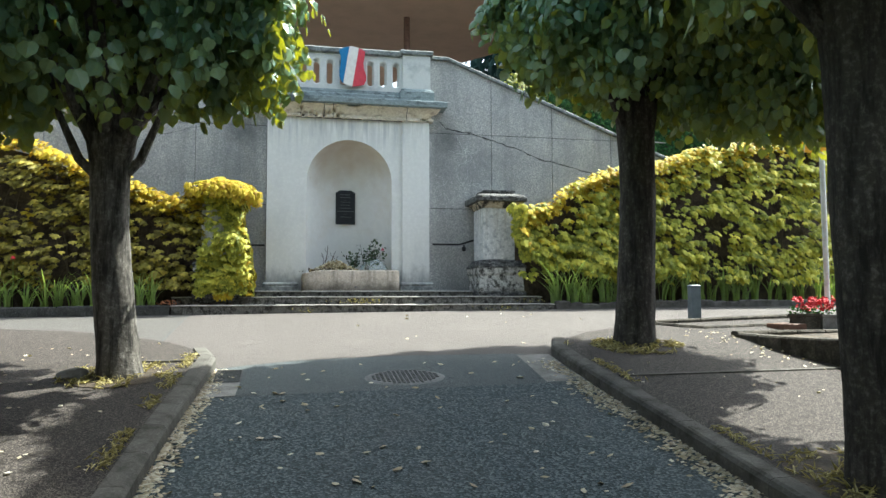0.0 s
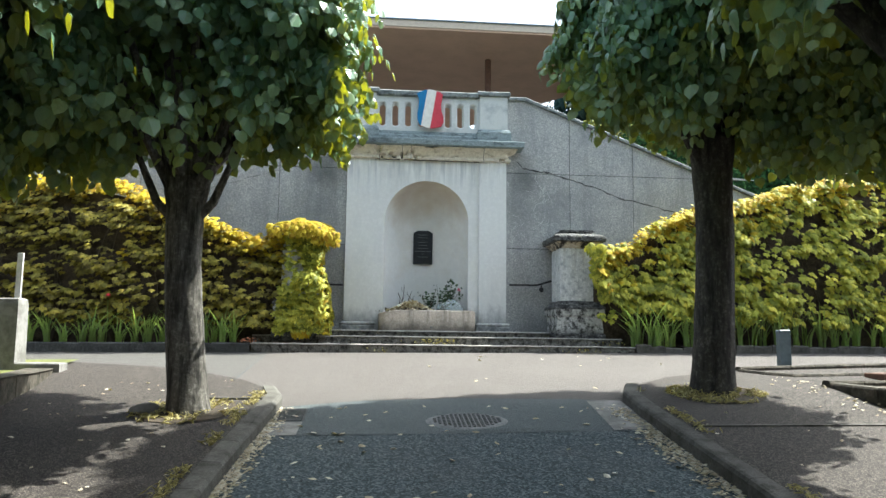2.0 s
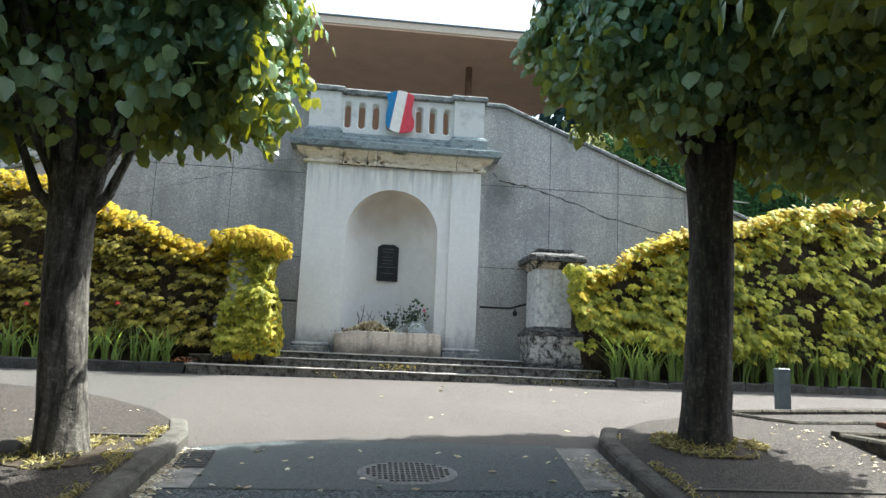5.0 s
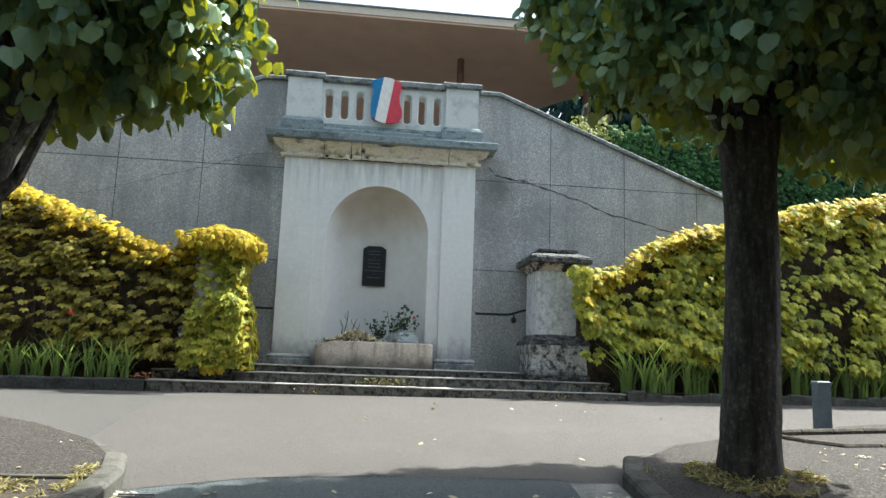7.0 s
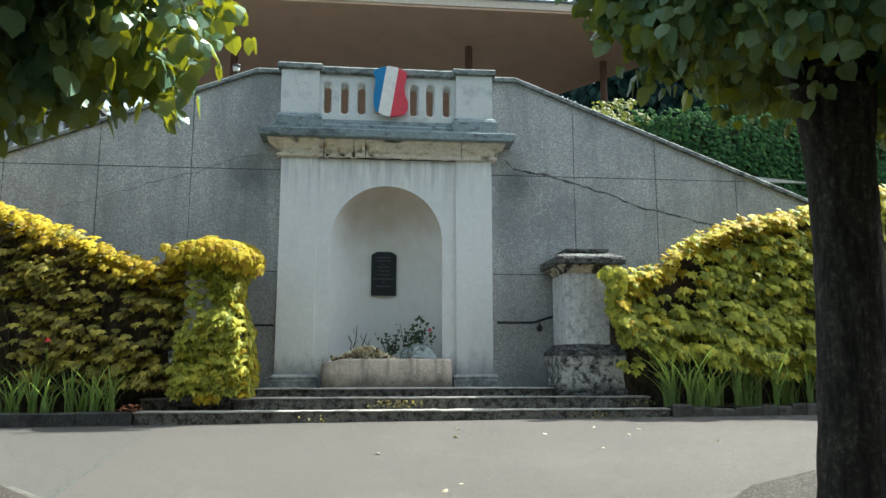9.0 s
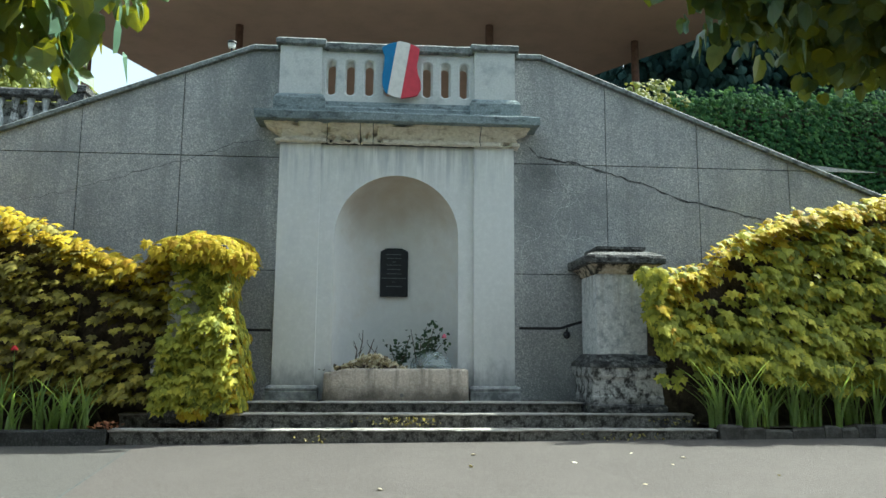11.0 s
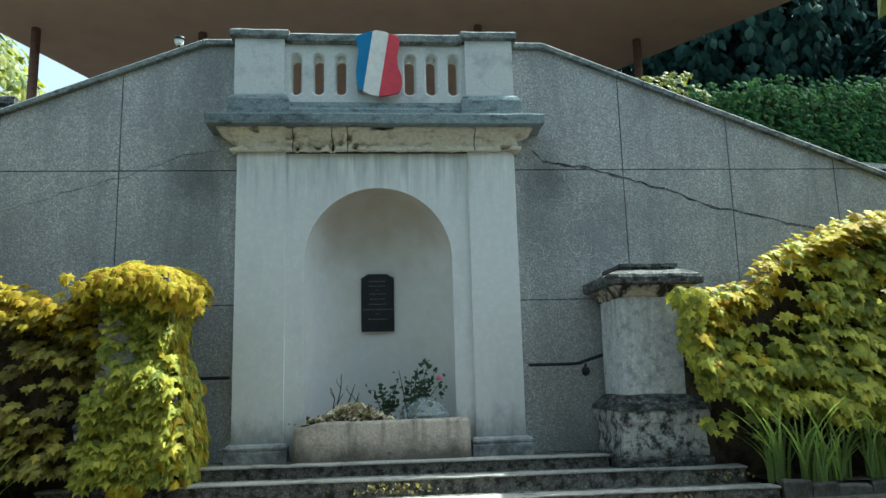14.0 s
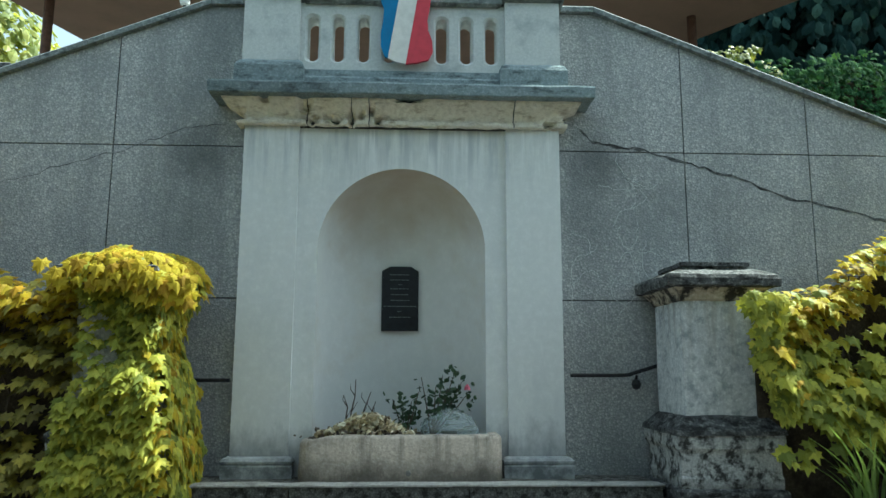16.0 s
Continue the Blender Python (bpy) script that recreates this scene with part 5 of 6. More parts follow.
def linden(x, y, radius, zb, zt, count, seed, label, fork_z=2.0, lean=(0.0, 0.0), trunk_r=0.17, front=1.6, back=1.6, limbs=9, parts=70, shift=0.0, lift=lambda q: 0.0, low_limbs=False, gap=None, boxy=2.6, thin=None, bark=None, overhang=0.0, mid=1.1):
    bark = bark or M_BARK
    rr = random.Random(seed)
    tree = thing("linden_tree", label, "tree", "street lindens")
    g = ground_z(x, y) + 0.06
    fork = g + fork_z
    pts, rad = [], []
    for k in range(9):
        t = k / 8
        pts.append((x + lean[0] * t + 0.02 * math.sin(t * 5 + seed), y + lean[1] * t, g - 0.05 + (fork - g + 0.05) * t))
        flare = 1 + 0.18 * max(0, 1 - t * 7) ** 2
        rad.append(trunk_r * flare * (1.0 - 0.10 * math.sin(t * 3.0)) + (0.03 if t > 0.95 else 0))
    bm = bmesh.new()
    sides = 22
    prev = None
    nz = 40
    for j in range(nz + 1):
        t = j / nz
        px = np.interp(t, [i / 8 for i in range(9)], [p[0] for p in pts])
        py = np.interp(t, [i / 8 for i in range(9)], [p[1] for p in pts])
        pz = pts[0][2] + (pts[-1][2] - pts[0][2]) * t
        rd = np.interp(t, [i / 8 for i in range(9)], rad)
        row = []
        for k in range(sides):
            a = 2 * math.pi * k / sides
            ridge = noise.noise(Vector((math.cos(a) * 3.2, math.sin(a) * 3.2, pz * 1.1 + seed))) * 0.016 + noise.noise(Vector((math.cos(a) * 9, math.sin(a) * 9, pz * 4))) * 0.007
            knot = 0.012 * max(0, noise.noise(Vector((math.cos(a) * 2, math.sin(a) * 2, pz * 5 + seed))))
            q = rd + ridge + knot
            row.append(bm.verts.new((px + q * math.cos(a), py + q * math.sin(a), pz)))
        if prev:
            for k in range(sides):
                bm.faces.new((prev[k], prev[(k + 1) % sides], row[(k + 1) % sides], row[k]))
        prev = row
    bm.faces.new(prev)
    part("trunk", bm, bark, tree, "ridged grey-brown bark", smooth=True)
    top = Vector(pts[-1])
    cz = zb + mid
    hz = zt - cz
    tips = []
    for k in range(limbs):
        a = 2 * math.pi * k / limbs + rr.uniform(-0.3, 0.3)
        out = rr.uniform(0.3, 0.55) * radius
        tip = Vector((x + lean[0] + out * math.cos(a), y + lean[1] + out * math.sin(a), min(zt - 0.5, top.z + rr.uniform(0.8, 1.9))))
        start = top - Vector((0, 0, rr.uniform(0.05, 0.5)))
        mid = start.lerp(tip, 0.5) + Vector((0, 0, rr.uniform(-0.05, 0.2)))
        part("limb", tube([start, mid, tip], [0.07, 0.05, 0.022], 8, None, 0.01), bark, tree)
        tips.append((mid, tip))
        for _ in range(2):
            b2 = tip + Vector((rr.uniform(-0.5, 0.5), rr.uniform(-0.5, 0.5), rr.uniform(-0.2, 0.7)))
            part("branch", tube([mid.lerp(tip, 0.6), tip.lerp(b2, 0.5), b2], [0.025, 0.016, 0.007], 6), bark, tree)
    part("leader", tube([top, top + Vector((0.03, 0, 0.7)), top + Vector((0, 0.05, 1.4))], [trunk_r * 0.8, 0.09, 0.03], 10, None, 0.01), bark, tree)
    for s_ in (-1, 1) if low_limbs else ():
        a0 = top - Vector((0, 0, 0.45))
        part("branch", tube([a0, a0 + Vector((0.24 * s_, -0.03, 0.24)), a0 + Vector((0.40 * s_, -0.06, 0.62)), a0 + Vector((0.5 * s_, -0.08, 1.1))], [0.05, 0.04, 0.028, 0.012], 8), bark, tree)
    L = Leaves()
    made = 0
    xc = x + shift
    while made < count:
        v = Vector((rr.gauss(0, 1), rr.gauss(0, 1), rr.gauss(0, 1)))
        if v.length < 0.01:
            continue
        v.normalize()
        # leafy shell over a thin, shaded inside
        s = rr.uniform(0.88, 1.0) if rr.random() < 0.66 else rr.uniform(0.4, 0.9)
        # widest low down, domed above, flat below
        hor = math.hypot(v.x, v.y)
        ln = max(0.001, (hor ** boxy + abs(v.z) ** boxy) ** (1 / boxy))
        sx, sy, szz = v.x / ln * s, v.y / ln * s, v.z / ln * s
        if szz < -0.5 and math.hypot(sx, sy) < 0.6 and rr.random() < 0.6:
            continue
        q = Vector((xc + sx * radius, y + sy * (back if sy > 0 else front), cz + szz * (hz if szz > 0 else cz - zb)))
        lump = noise.noise(q * 1.4 + Vector((seed, 0, 0)))
        q += v * lump * 0.3 + v * noise.noise(q * 3.4) * 0.2
        if sy < 0:
            q.y -= overhang * min(1.5, max(0.0, q.z - zb - 0.5)) * s
        q.z += lift(q) * (1.0 if szz < 0 else 1.0 - szz)
        q.z += noise.noise(Vector((q.x * 2.6, q.y * 2.6, seed))) * 0.12
        clump = noise.noise(Vector((q.x * 2.9, q.y * 2.9, q.z * 2.4 + seed)))
        if s > 0.86 and clump < 0.0:
            q -= v * min(0.34, 0.12 - clump * 1.1)
        if (lump < -0.36 and rr.random() < 0.3) or (gap and gap(q)) or (thin and rr.random() < thin(q)):
            continue
        # a drooping spray: leaves alternate along it and overlap like shingles
        outw = Vector((sx, sy, max(-0.1, szz * 0.7)))
        outw = outw.normalized() if outw.length > 0.05 else Vector((0, 0, 1))
        under = szz < -0.3
        across = outw.cross(DOWN)
        across = across.normalized() if across.length > 0.1 else Vector((1, 0, 0))
        twig = (outw * 0.4 + DOWN * 0.75 + across * rr.uniform(-0.7, 0.7)).normalized()
        face = outw + Vector((rr.uniform(-0.35, 0.35), rr.uniform(-0.35, 0.35), rr.uniform(0.0, 0.6)))
        if under:
            # the underside: leaves hang every way
            a = rr.uniform(0, 2 * math.pi)
            face = Vector((math.cos(a), math.sin(a), rr.uniform(0.0, 0.8)))
        for k in range(rr.randint(4, 7)):
            hand = 1 if k % 2 else -1
            p = q + twig * (0.07 * k - 0.3) + across * (hand * 0.05)
            n = face + Vector((rr.uniform(-0.4, 0.4), rr.uniform(-0.4, 0.4), rr.uniform(-0.3, 0.4)))
            if rr.random() < 0.2:
                n = Vector((rr.uniform(-1, 1), rr.uniform(-1, 1), rr.uniform(-0.2, 1)))
            d = DOWN + outw * 0.25 + across * (hand * 0.45) + Vector((rr.uniform(-0.25, 0.25), rr.uniform(-0.25, 0.25), 0))
            L.add(p, n, d, rr.uniform(0.065, 0.125), HEART_SHAPE, 0.2, 0.32)
            made += 1
    L.ob("crown", M_LINDEN, tree, "dense heart-shaped leaves")
    # hanging outer leaves under the rim
    for k in range(parts):
        a = rr.uniform(0, 2 * math.pi)
        q = rr.uniform(0.5, 0.9)
        p = Vector((xc + radius * q * math.cos(a), y + (back if math.sin(a) > 0 else front) * q * math.sin(a), zb + rr.uniform(0.0, 0.3)))
        p.z += 0.12 + lift(p)
        place_leaf(tree, heart_meshes[k % 4], p, Vector((math.cos(a), math.sin(a), rr.uniform(-0.2, 0.6))), DOWN + rv(0.3), rr.uniform(0.10, 0.16))
    return tree


heart_meshes = []
for k in range(4):
    L = Leaves()
    L.add(Vector((0, 0, 0)), Vector((0, 0, 1)), Vector((0, -1, 0)), 1.0, HEART_SHAPE, 0.10 + 0.04 * k, 0.12 + 0.06 * k)
    me = bpy.data.meshes.new("linden_leaf")
    me.from_pydata(L.v, [], L.f)
    me.materials.append(M_LINDEN)
    heart_meshes.append(me)


def lift_left(q):
    return max(0.0, q.y + 6.5) * 0.36 + max(0.0, q.x + 1.9) * 0.12 - max(0.0, -2.7 - q.x) * 0.15


def lift_right(q):
    return max(0.0, q.y + 6.55) * 0.3 + max(0.0, -6.6 - q.y) * 0.7 - max(0.0, q.x - 2.7) * 0.3



def gap_left(q):
    """A break in the leaves through which the sun reaches the trunk."""
    u = (q.x + 2.35) * 0.94 + (q.y + 6.05) * 0.34
    w = (q.y + 6.05) * 0.94 - (q.x + 2.35) * 0.34
    return u > 0.15 and abs(w) < 0.36 and -0.3 < q.z - 1.54 * u < 1.35


def thin_left(q):
    """Sparser towards the sunny side."""
    if abs(q.x + 2.45) < 0.5 and q.y < -5.8 and q.z < 3.1 + 0.5 * noise.noise(q * 1.7):
        return 0.93
    return max(0.0, min(0.5, (q.x + 1.2) * 1.5))


def thin_right(q):
    """Open underside: the leaves stand off the trunk's shaded front; the top slopes off towards the road."""
    if q.y > -6.1 and q.z > 2.7 + 1.68 * (q.x + 0.7):
        return 0.96
    return 0.75 if 2.1 < q.x < 2.75 and q.y < -5.2 and q.z < 2.8 + 0.35 * noise.noise(q * 1.7) else 0.0


linden(-2.40, -6.08, 2.06, 1.85, 5.5, 72000, 2, "clipped linden beside the kerb, sunlight put into its ridged pale bark", 2.05, (-0.12, 0.0), 0.172, 1.7, 1.8, shift=-0.48, lift=lift_left, low_limbs=True, gap=gap_left, thin=thin_left, bark=M_BARKP, boxy=2.7, overhang=0.5, mid=1.15)
linden(2.5, -5.55, 1.79, 2.22, 7.4, 84000, 5, "clipped linden in a grassy pit, crown shade put into its dark bark", 2.6, (0.06, 0.0), 0.202, 2.6, 1.42, shift=0.38, lift=lift_right, boxy=2.5, thin=thin_right, mid=1.25)
linden(2.13, -9.2, 2.0, 2.1, 7.7, 58000, 8, "clipped linden near the kerb, crown shade put into its dark bark", 2.75, (-0.06, 0.0), 0.2, 2.0, 2.9, shift=0.68, boxy=2.5, mid=1.3, lift=lambda q: max(0.0, q.y + 8.6) * 0.45)
linden(-3.6, -10.0, 1.75, 1.8, 5.0, 48000, 13, "clipped linden overhanging the pavement", 2.1, (0.0, 0.0), 0.17, 1.8, 2.7, shift=-0.2, boxy=2.4, overhang=1.0, mid=1.3, lift=lambda q: max(0.0, q.y + 8.9) * 0.5)
# two lindens never in view, added to hold back sky behind the camera
linden(-3.3, -14.0, 2.0, 1.2, 4.6, 12000, 19, "unseen linden added behind the camera to dim the sky light", 2.1, (0.0, 0.0), 0.2, 2.0, 2.0, boxy=2.4)
linden(2.2, -13.4, 1.9, 1.4, 4.6, 12000, 23, "unseen linden added behind the camera to dim the sky light", 2.4, (0.0, 0.0), 0.2, 2.0, 2.0, shift=0.4, boxy=2.4)

# ---------------------------------------------------------------- street furniture and small ground things
manhole = thing("manhole_cover", "worn cast iron manhole cover set in the asphalt", "manhole cover")
MX, MY, MA, MB = -0.01, -6.13, 0.36, 0.26


def on_ground(x, y, lift):
    return (x, y, ground_z(x, y) + lift)


bm = bmesh.new()
outer = [bm.verts.new(on_ground(MX + MA * math.cos(2 * math.pi * k / 40), MY + MB * math.sin(2 * math.pi * k / 40), 0.006)) for k in range(40)]
inner = [bm.verts.new(on_ground(MX + MA * 0.9 * math.cos(2 * math.pi * k / 40), MY + MB * 0.9 * math.sin(2 * math.pi * k / 40), 0.014)) for k in range(40)]
for k in range(40):
    bm.faces.new((outer[k], outer[(k + 1) % 40], inner[(k + 1) % 40], inner[k]))
bm.faces.new(inner)
part("lid", bm, M_IRON, manhole)
for i in range(-8, 9):
    for j in range(-4, 5):
        x, y = MX + i * 0.04, MY + j * 0.05
        if ((x - MX) / (MA * 0.86)) ** 2 + ((y - MY) / (MB * 0.84)) ** 2 > 1:
            continue
        z = ground_z(x, y)
        part("tread_lug", block(x - 0.013, y - 0.017, z + 0.012, x + 0.013, y + 0.017, z + 0.022, 0.0), M_IRON, manhole)

drain = thing("drain_grate", "black iron drain grate in the gutter beside a concrete slab", "drain grate")
fr = draped("grate_pit", [(-1.665, -6.08), (-1.42, -6.08), (-1.42, -5.65), (-1.665, -5.65)], 0.008, M_BLACK, "", drain)
for k in range(10):
    y = -6.06 + k * 0.043
    z = ground_z(-1.54, y)
    part("grate_bar", block(-1.65, y, z + 0.006, -1.435, y + 0.02, z + 0.02, 0.003), M_IRON, drain)
slab_l = draped("gutter_slab", [(-1.71, -6.5), (-1.44, -6.5), (-1.425, -6.09), (-1.68, -6.09)], 0.009, M_SLAB)
tagged(slab_l, "pale concrete slab in the gutter", "gutter slab", "", "structure")
slab_r = draped("gutter_slab", [(1.19, -6.48), (1.57, -6.46), (1.585, -5.42), (1.25, -5.42)], 0.009, M_SLAB)
tagged(slab_r, "worn concrete gutter slab beside the kerb", "gutter slab", "", "structure")


def litter(name, label, spots, material, size, seed):
    rr = random.Random(seed)
    L = Leaves()
    for x, y, lift in spots:
        z = ground_z(x, y) + lift
        L.add(Vector((x, y, z + rr.uniform(0.006, 0.016))), Vector((rr.uniform(-0.35, 0.35), rr.uniform(-0.35, 0.35), 1)), Vector((rr.uniform(-1, 1), rr.uniform(-1, 1), 0)), size * rr.uniform(0.6, 1.4), OVAL_SHAPE, 0.2, 0.3)
    o = raw_ob(name, L.v, L.f, material)
    return tagged(o, label, "fallen leaves", "", "stuff")


r = random.Random(77)
spots = []
for _ in range(2600):
    y = r.uniform(-12.5, -5.7)
    spots.append((1.56 - abs(r.gauss(0, 0.1 + 0.06 * noise.noise(Vector((0, y * 1.3, 0))))) - 0.01, y, 0))
for _ in range(2600):
    y = r.uniform(-12.5, -5.6)
    ex = float(np.interp(y, (-9.5, -7.3, -5.9, -5.5), (-1.88, -1.80, -1.70, -1.68)))
    spots.append((ex + abs(r.gauss(0, 0.06)) + 0.01, y, 0))
litter("gutter_bracts", "drift of dry pale bracts along the kerbs", spots, M_DROP, 0.04, 1)
spots = [(r.uniform(-1.6, 1.5), r.uniform(-11.5, -5.6), 0.004) for _ in range(130)]
spots += [(r.uniform(-4.5, 4), r.uniform(-5, -1.4), 0.006) for _ in range(14)]
litter("road_bracts", "scattered pale bracts on the asphalt", spots, M_DROP, 0.062, 2)
spots = [(r.uniform(-3.9, -1.95), r.uniform(-11, -4.6), 0.1) for _ in range(90)] + [(r.uniform(1.8, 3.7), r.uniform(-11, -4.6), 0.1) for _ in range(34)]
litter("pavement_bracts", "scattered pale bracts on the pavements", spots, M_DROP, 0.04, 3)

# dry grass and moss behind the kerbs
L = Leaves()
for _ in range(2600):
    y = r.uniform(-12.0, -5.4)
    side = r.random() < 0.6
    x = float(np.interp(y, (-9.5, -7.3, -5.9, -5.5), (-1.88, -1.80, -1.70, -1.68))) - 0.17 if side else 1.57 + 0.17
    if noise.noise(Vector((x, y * 1.7, 5))) < -0.05:
        continue
    x += (-1 if side else 1) * abs(r.gauss(0, 0.05))
    L.add(Vector((x, y, ground_z(x, y) + 0.115 + r.random() * 0.02)), rv(0.7) + Vector((0, -0.2, 0.8)), rv(1) + Vector((0, 0, 0.5)), r.uniform(0.02, 0.045), BLADE_SHAPE, 0.3, 0.4)
tagged(raw_ob("kerb_grass", L.v, L.f, M_GRASS), "dry yellow grass along the back of the kerbs", "grass", "", "stuff")

# tree pits
for nm, cx, cy, hx, hy, n in (("left", -2.42, -6.05, 0.44, 0.42, 800), ("right", 2.5, -5.6, 0.46, 0.42, 1300), ("near", 2.13, -9.2, 0.5, 0.55, 900)):
    pit = thing("tree_pit", "soil pit round a linden with dry yellow grass", "tree pit", "tree pits", "structure")
    ring = [(cx + hx * (1 + 0.12 * noise.noise(Vector((k * 0.9, cx, 0)))) * math.cos(k * 0.3927), cy + hy * (1 + 0.12 * noise.noise(Vector((k * 0.9, cx, 3)))) * math.sin(k * 0.3927)) for k in range(16)]
    draped("pit_soil", ring, 0.108, M_SOIL, "", pit)
    L = Leaves()
    for _ in range(n):
        a, q = r.uniform(0, 2 * math.pi), 0.2 + 0.85 * r.random() ** 0.8
        x, y = cx + hx * q * math.cos(a), cy + hy * q * math.sin(a)
        if noise.noise(Vector((x * 4, y * 4, 2))) < -0.12 and q > 0.5:
            continue
        L.add(Vector((x, y, ground_z(x, y) + 0.11 + r.random() * 0.06 * (1.2 - q))), rv(0.7) + Vector((0, -0.3, 0.8)), rv(1) + Vector((0, 0, 0.6)), r.uniform(0.025, 0.06), BLADE_SHAPE, 0.3, 0.4)
    L.ob("dry_grass", M_GRASS, pit, "yellowed grass and bracts")
    if nm == "left":
        zz = ground_z(cx, cy + hy)
        part("pit_edging", block(cx - 0.1, cy + hy - 0.03, zz + 0.0, cx + hx + 0.2, cy + hy + 0.04, zz + 0.122, 0.01), M_KERB, pit)
stone_l = thing("loose_stone", "rough pale stone lying at a trunk's foot", "stone")
bm = bmesh.new()
bmesh.ops.create_icosphere(bm, subdivisions=3, radius=0.085)
for v in bm.verts:
    v.co = Vector((v.co.x * 1.5, v.co.y, v.co.z * 0.7)) + noise.noise_vector(v.co * 9) * 0.04
    v.co += Vector((-2.74, -6.12, ground_z(-2.74, -6.1) + 0.13))
part("rock", bm, M_SLAB, stone_l)

strip = draped("pavement_joint", [(1.75, -6.76), (4.1, -6.84), (4.1, -6.80), (1.75, -6.73)], 0.112, M_KERB, "", None, 0.03)
tagged(strip, "narrow raised concrete strip across the pavement", "kerb", "", "structure")

# bollard
bollard = thing("bollard", "squat grey metal bollard with a sloping top", "bollard")
bx, by = 4.27, -3.72
bz = ground_z(bx, by) + 0.05
part("post", rings([(0.0, bz), (0.0, bz + 0.47), (0.003, bz + 0.485), (0.003, bz + 0.5), (-0.008, bz + 0.51)], bx - 0.068, bx + 0.068, by - 0.05, by + 0.05), M_BOLLARD, bollard)
part("foot", rings([(0.03, bz - 0.03), (0.03, bz + 0.015), (0.015, bz + 0.025)], bx - 0.08, bx + 0.08, by - 0.06, by + 0.06), M_SLAB, bollard)

# low garden plots beside the pavement
plot = thing("garden_plot", "low stone-edged plot of bare soil beside the pavement", "garden plot", "", "structure")


def low_wall(root, pts, h0, h1, thick, step=0.5, material=M_KERB, name="edging_stone"):
    p = along(pts, step)
    for (a, d), (b, _) in zip(p, p[1:]):
        n = Vector((-d.y, d.x))
        bm = bmesh.new()
        rows = []
        for e in (a + d * 0.006, b - d * 0.006):
            g = ground_z(e.x, e.y)
            top = h1 if h1 is not None else g + h0
            row = []
            for o, z in ((0, g - 0.1), (0.0, top - 0.02), (0.015, top), (thick - 0.015, top), (thick, top - 0.02), (thick, g - 0.1)):
                q = e + n * o
                row.append(bm.verts.new(Vector((q.x, q.y, z)) + noise.noise_vector(Vector((q.x * 6, q.y * 6, z * 6))) * 0.008))
            rows.append(row)
        for i in range(6):
            bm.faces.new((rows[0][i], rows[0][(i + 1) % 6], rows[1][(i + 1) % 6], rows[1][i]))
        bm.faces.new(rows[0][::-1])
        bm.faces.new(rows[1])
        part(name, bm, material, root)


low_wall(plot, [(3.45, -4.12), (3.75, -4.62), (6.5, -4.45)], 0.13, None, 0.10, 0.35, M_RUBBLE)
low_wall(plot, [(3.5, -4.1), (5.2, -3.85), (8.0, -3.75)], 0.15, None, 0.10, 0.35, M_RUBBLE)
low_wall(plot, [(3.82, -5.3), (3.80, -6.3), (3.98, -6.65), (3.98, -9.5)], 0.0, 0.15, 0.14, 0.4, M_RUBBLE)
low_wall(plot, [(3.82, -5.35), (5.0, -5.25), (7.5, -5.1)], 0.0, 0.17, 0.12, 0.4, M_RUBBLE)
draped("plot_soil", [(3.6, -4.1), (3.85, -4.58), (8, -4.4), (8, -3.8)], 0.06, M_SOIL, "", plot)
draped("plot_soil", [(3.9, -6.6), (4.05, -9.5), (9, -9.5), (9, -5.2), (3.9, -5.3)], 0.105, M_SOIL, "", plot)
L = Leaves()
for _ in range(60):
    x, y = r.uniform(3.4, 3.8), r.uniform(-6.9, -4.7)
    L.add(Vector((x, y, ground_z(x, y) + (0.115 if x < 3.8 else 0.215))), Vector((r.uniform(-0.4, 0.4), r.uniform(-0.4, 0.4), 1)), rv(1), r.uniform(0.02, 0.05), OVAL_SHAPE, 0.3)
L.ob("plot_litter", M_DROP, plot)

planter = thing("flower_planter", "brown stone planter with red geraniums", "planter")
gz = ground_z(5.2, -4.75)
part("trough", rings([(0, gz), (0.0, 0.30), (0.012, 0.305), (0.012, 0.335), (-0.03, 0.337)], 5.22, 5.75, -4.95, -4.62, 4, 0.004), M_SLAB, planter, "grey stone trough")
part("side_block", rings([(0, gz), (0, 0.22), (-0.01, 0.23)], 4.70, 5.0, -4.95, -4.62, 3, 0.006), M_POST, planter, "rust-brown block")
part("pot", rings([(0, gz), (0.0, 0.31), (0.012, 0.315), (0.012, 0.345), (-0.02, 0.347)], 4.99, 5.21, -4.93, -4.66, 3, 0.004), M_RUBBLE, planter, "dark pot")
L = Leaves()
for _ in range(200):
    L.add(Vector((r.uniform(4.96, 5.42), r.uniform(-4.98, -4.65), 0.34 + 0.1 * r.random())), rv(1) + Vector((0, -0.4, 0.6)), rv(1), r.uniform(0.03, 0.05), OVAL_SHAPE)
L.ob("geranium_leaves", M_IVY, planter)
for k in range(40):
    P = Leaves()
    c = Vector((r.uniform(4.95, 5.42), r.uniform(-5.0, -4.7), 0.40 + 0.13 * r.random()))
    for j in range(9):
        P.add(c + rv(0.028), rv(1) + Vector((0, -0.5, 0.6)), rv(1), 0.042, OVAL_SHAPE)
    raw_ob("flower_head", P.v, P.f, M_PETAL, planter)

sign = thing("road_sign", "yellow sign on a slim white post", "sign")
part("pole", tube([(5.585, -4.6, gz), (5.585, -4.6, 2.6)], [0.032, 0.032], 12), M_WHITE, sign)
part("panel", block(5.28, -4.66, 2.36, 5.6, -4.62, 2.62, 0.006), M_YELLOW, sign)

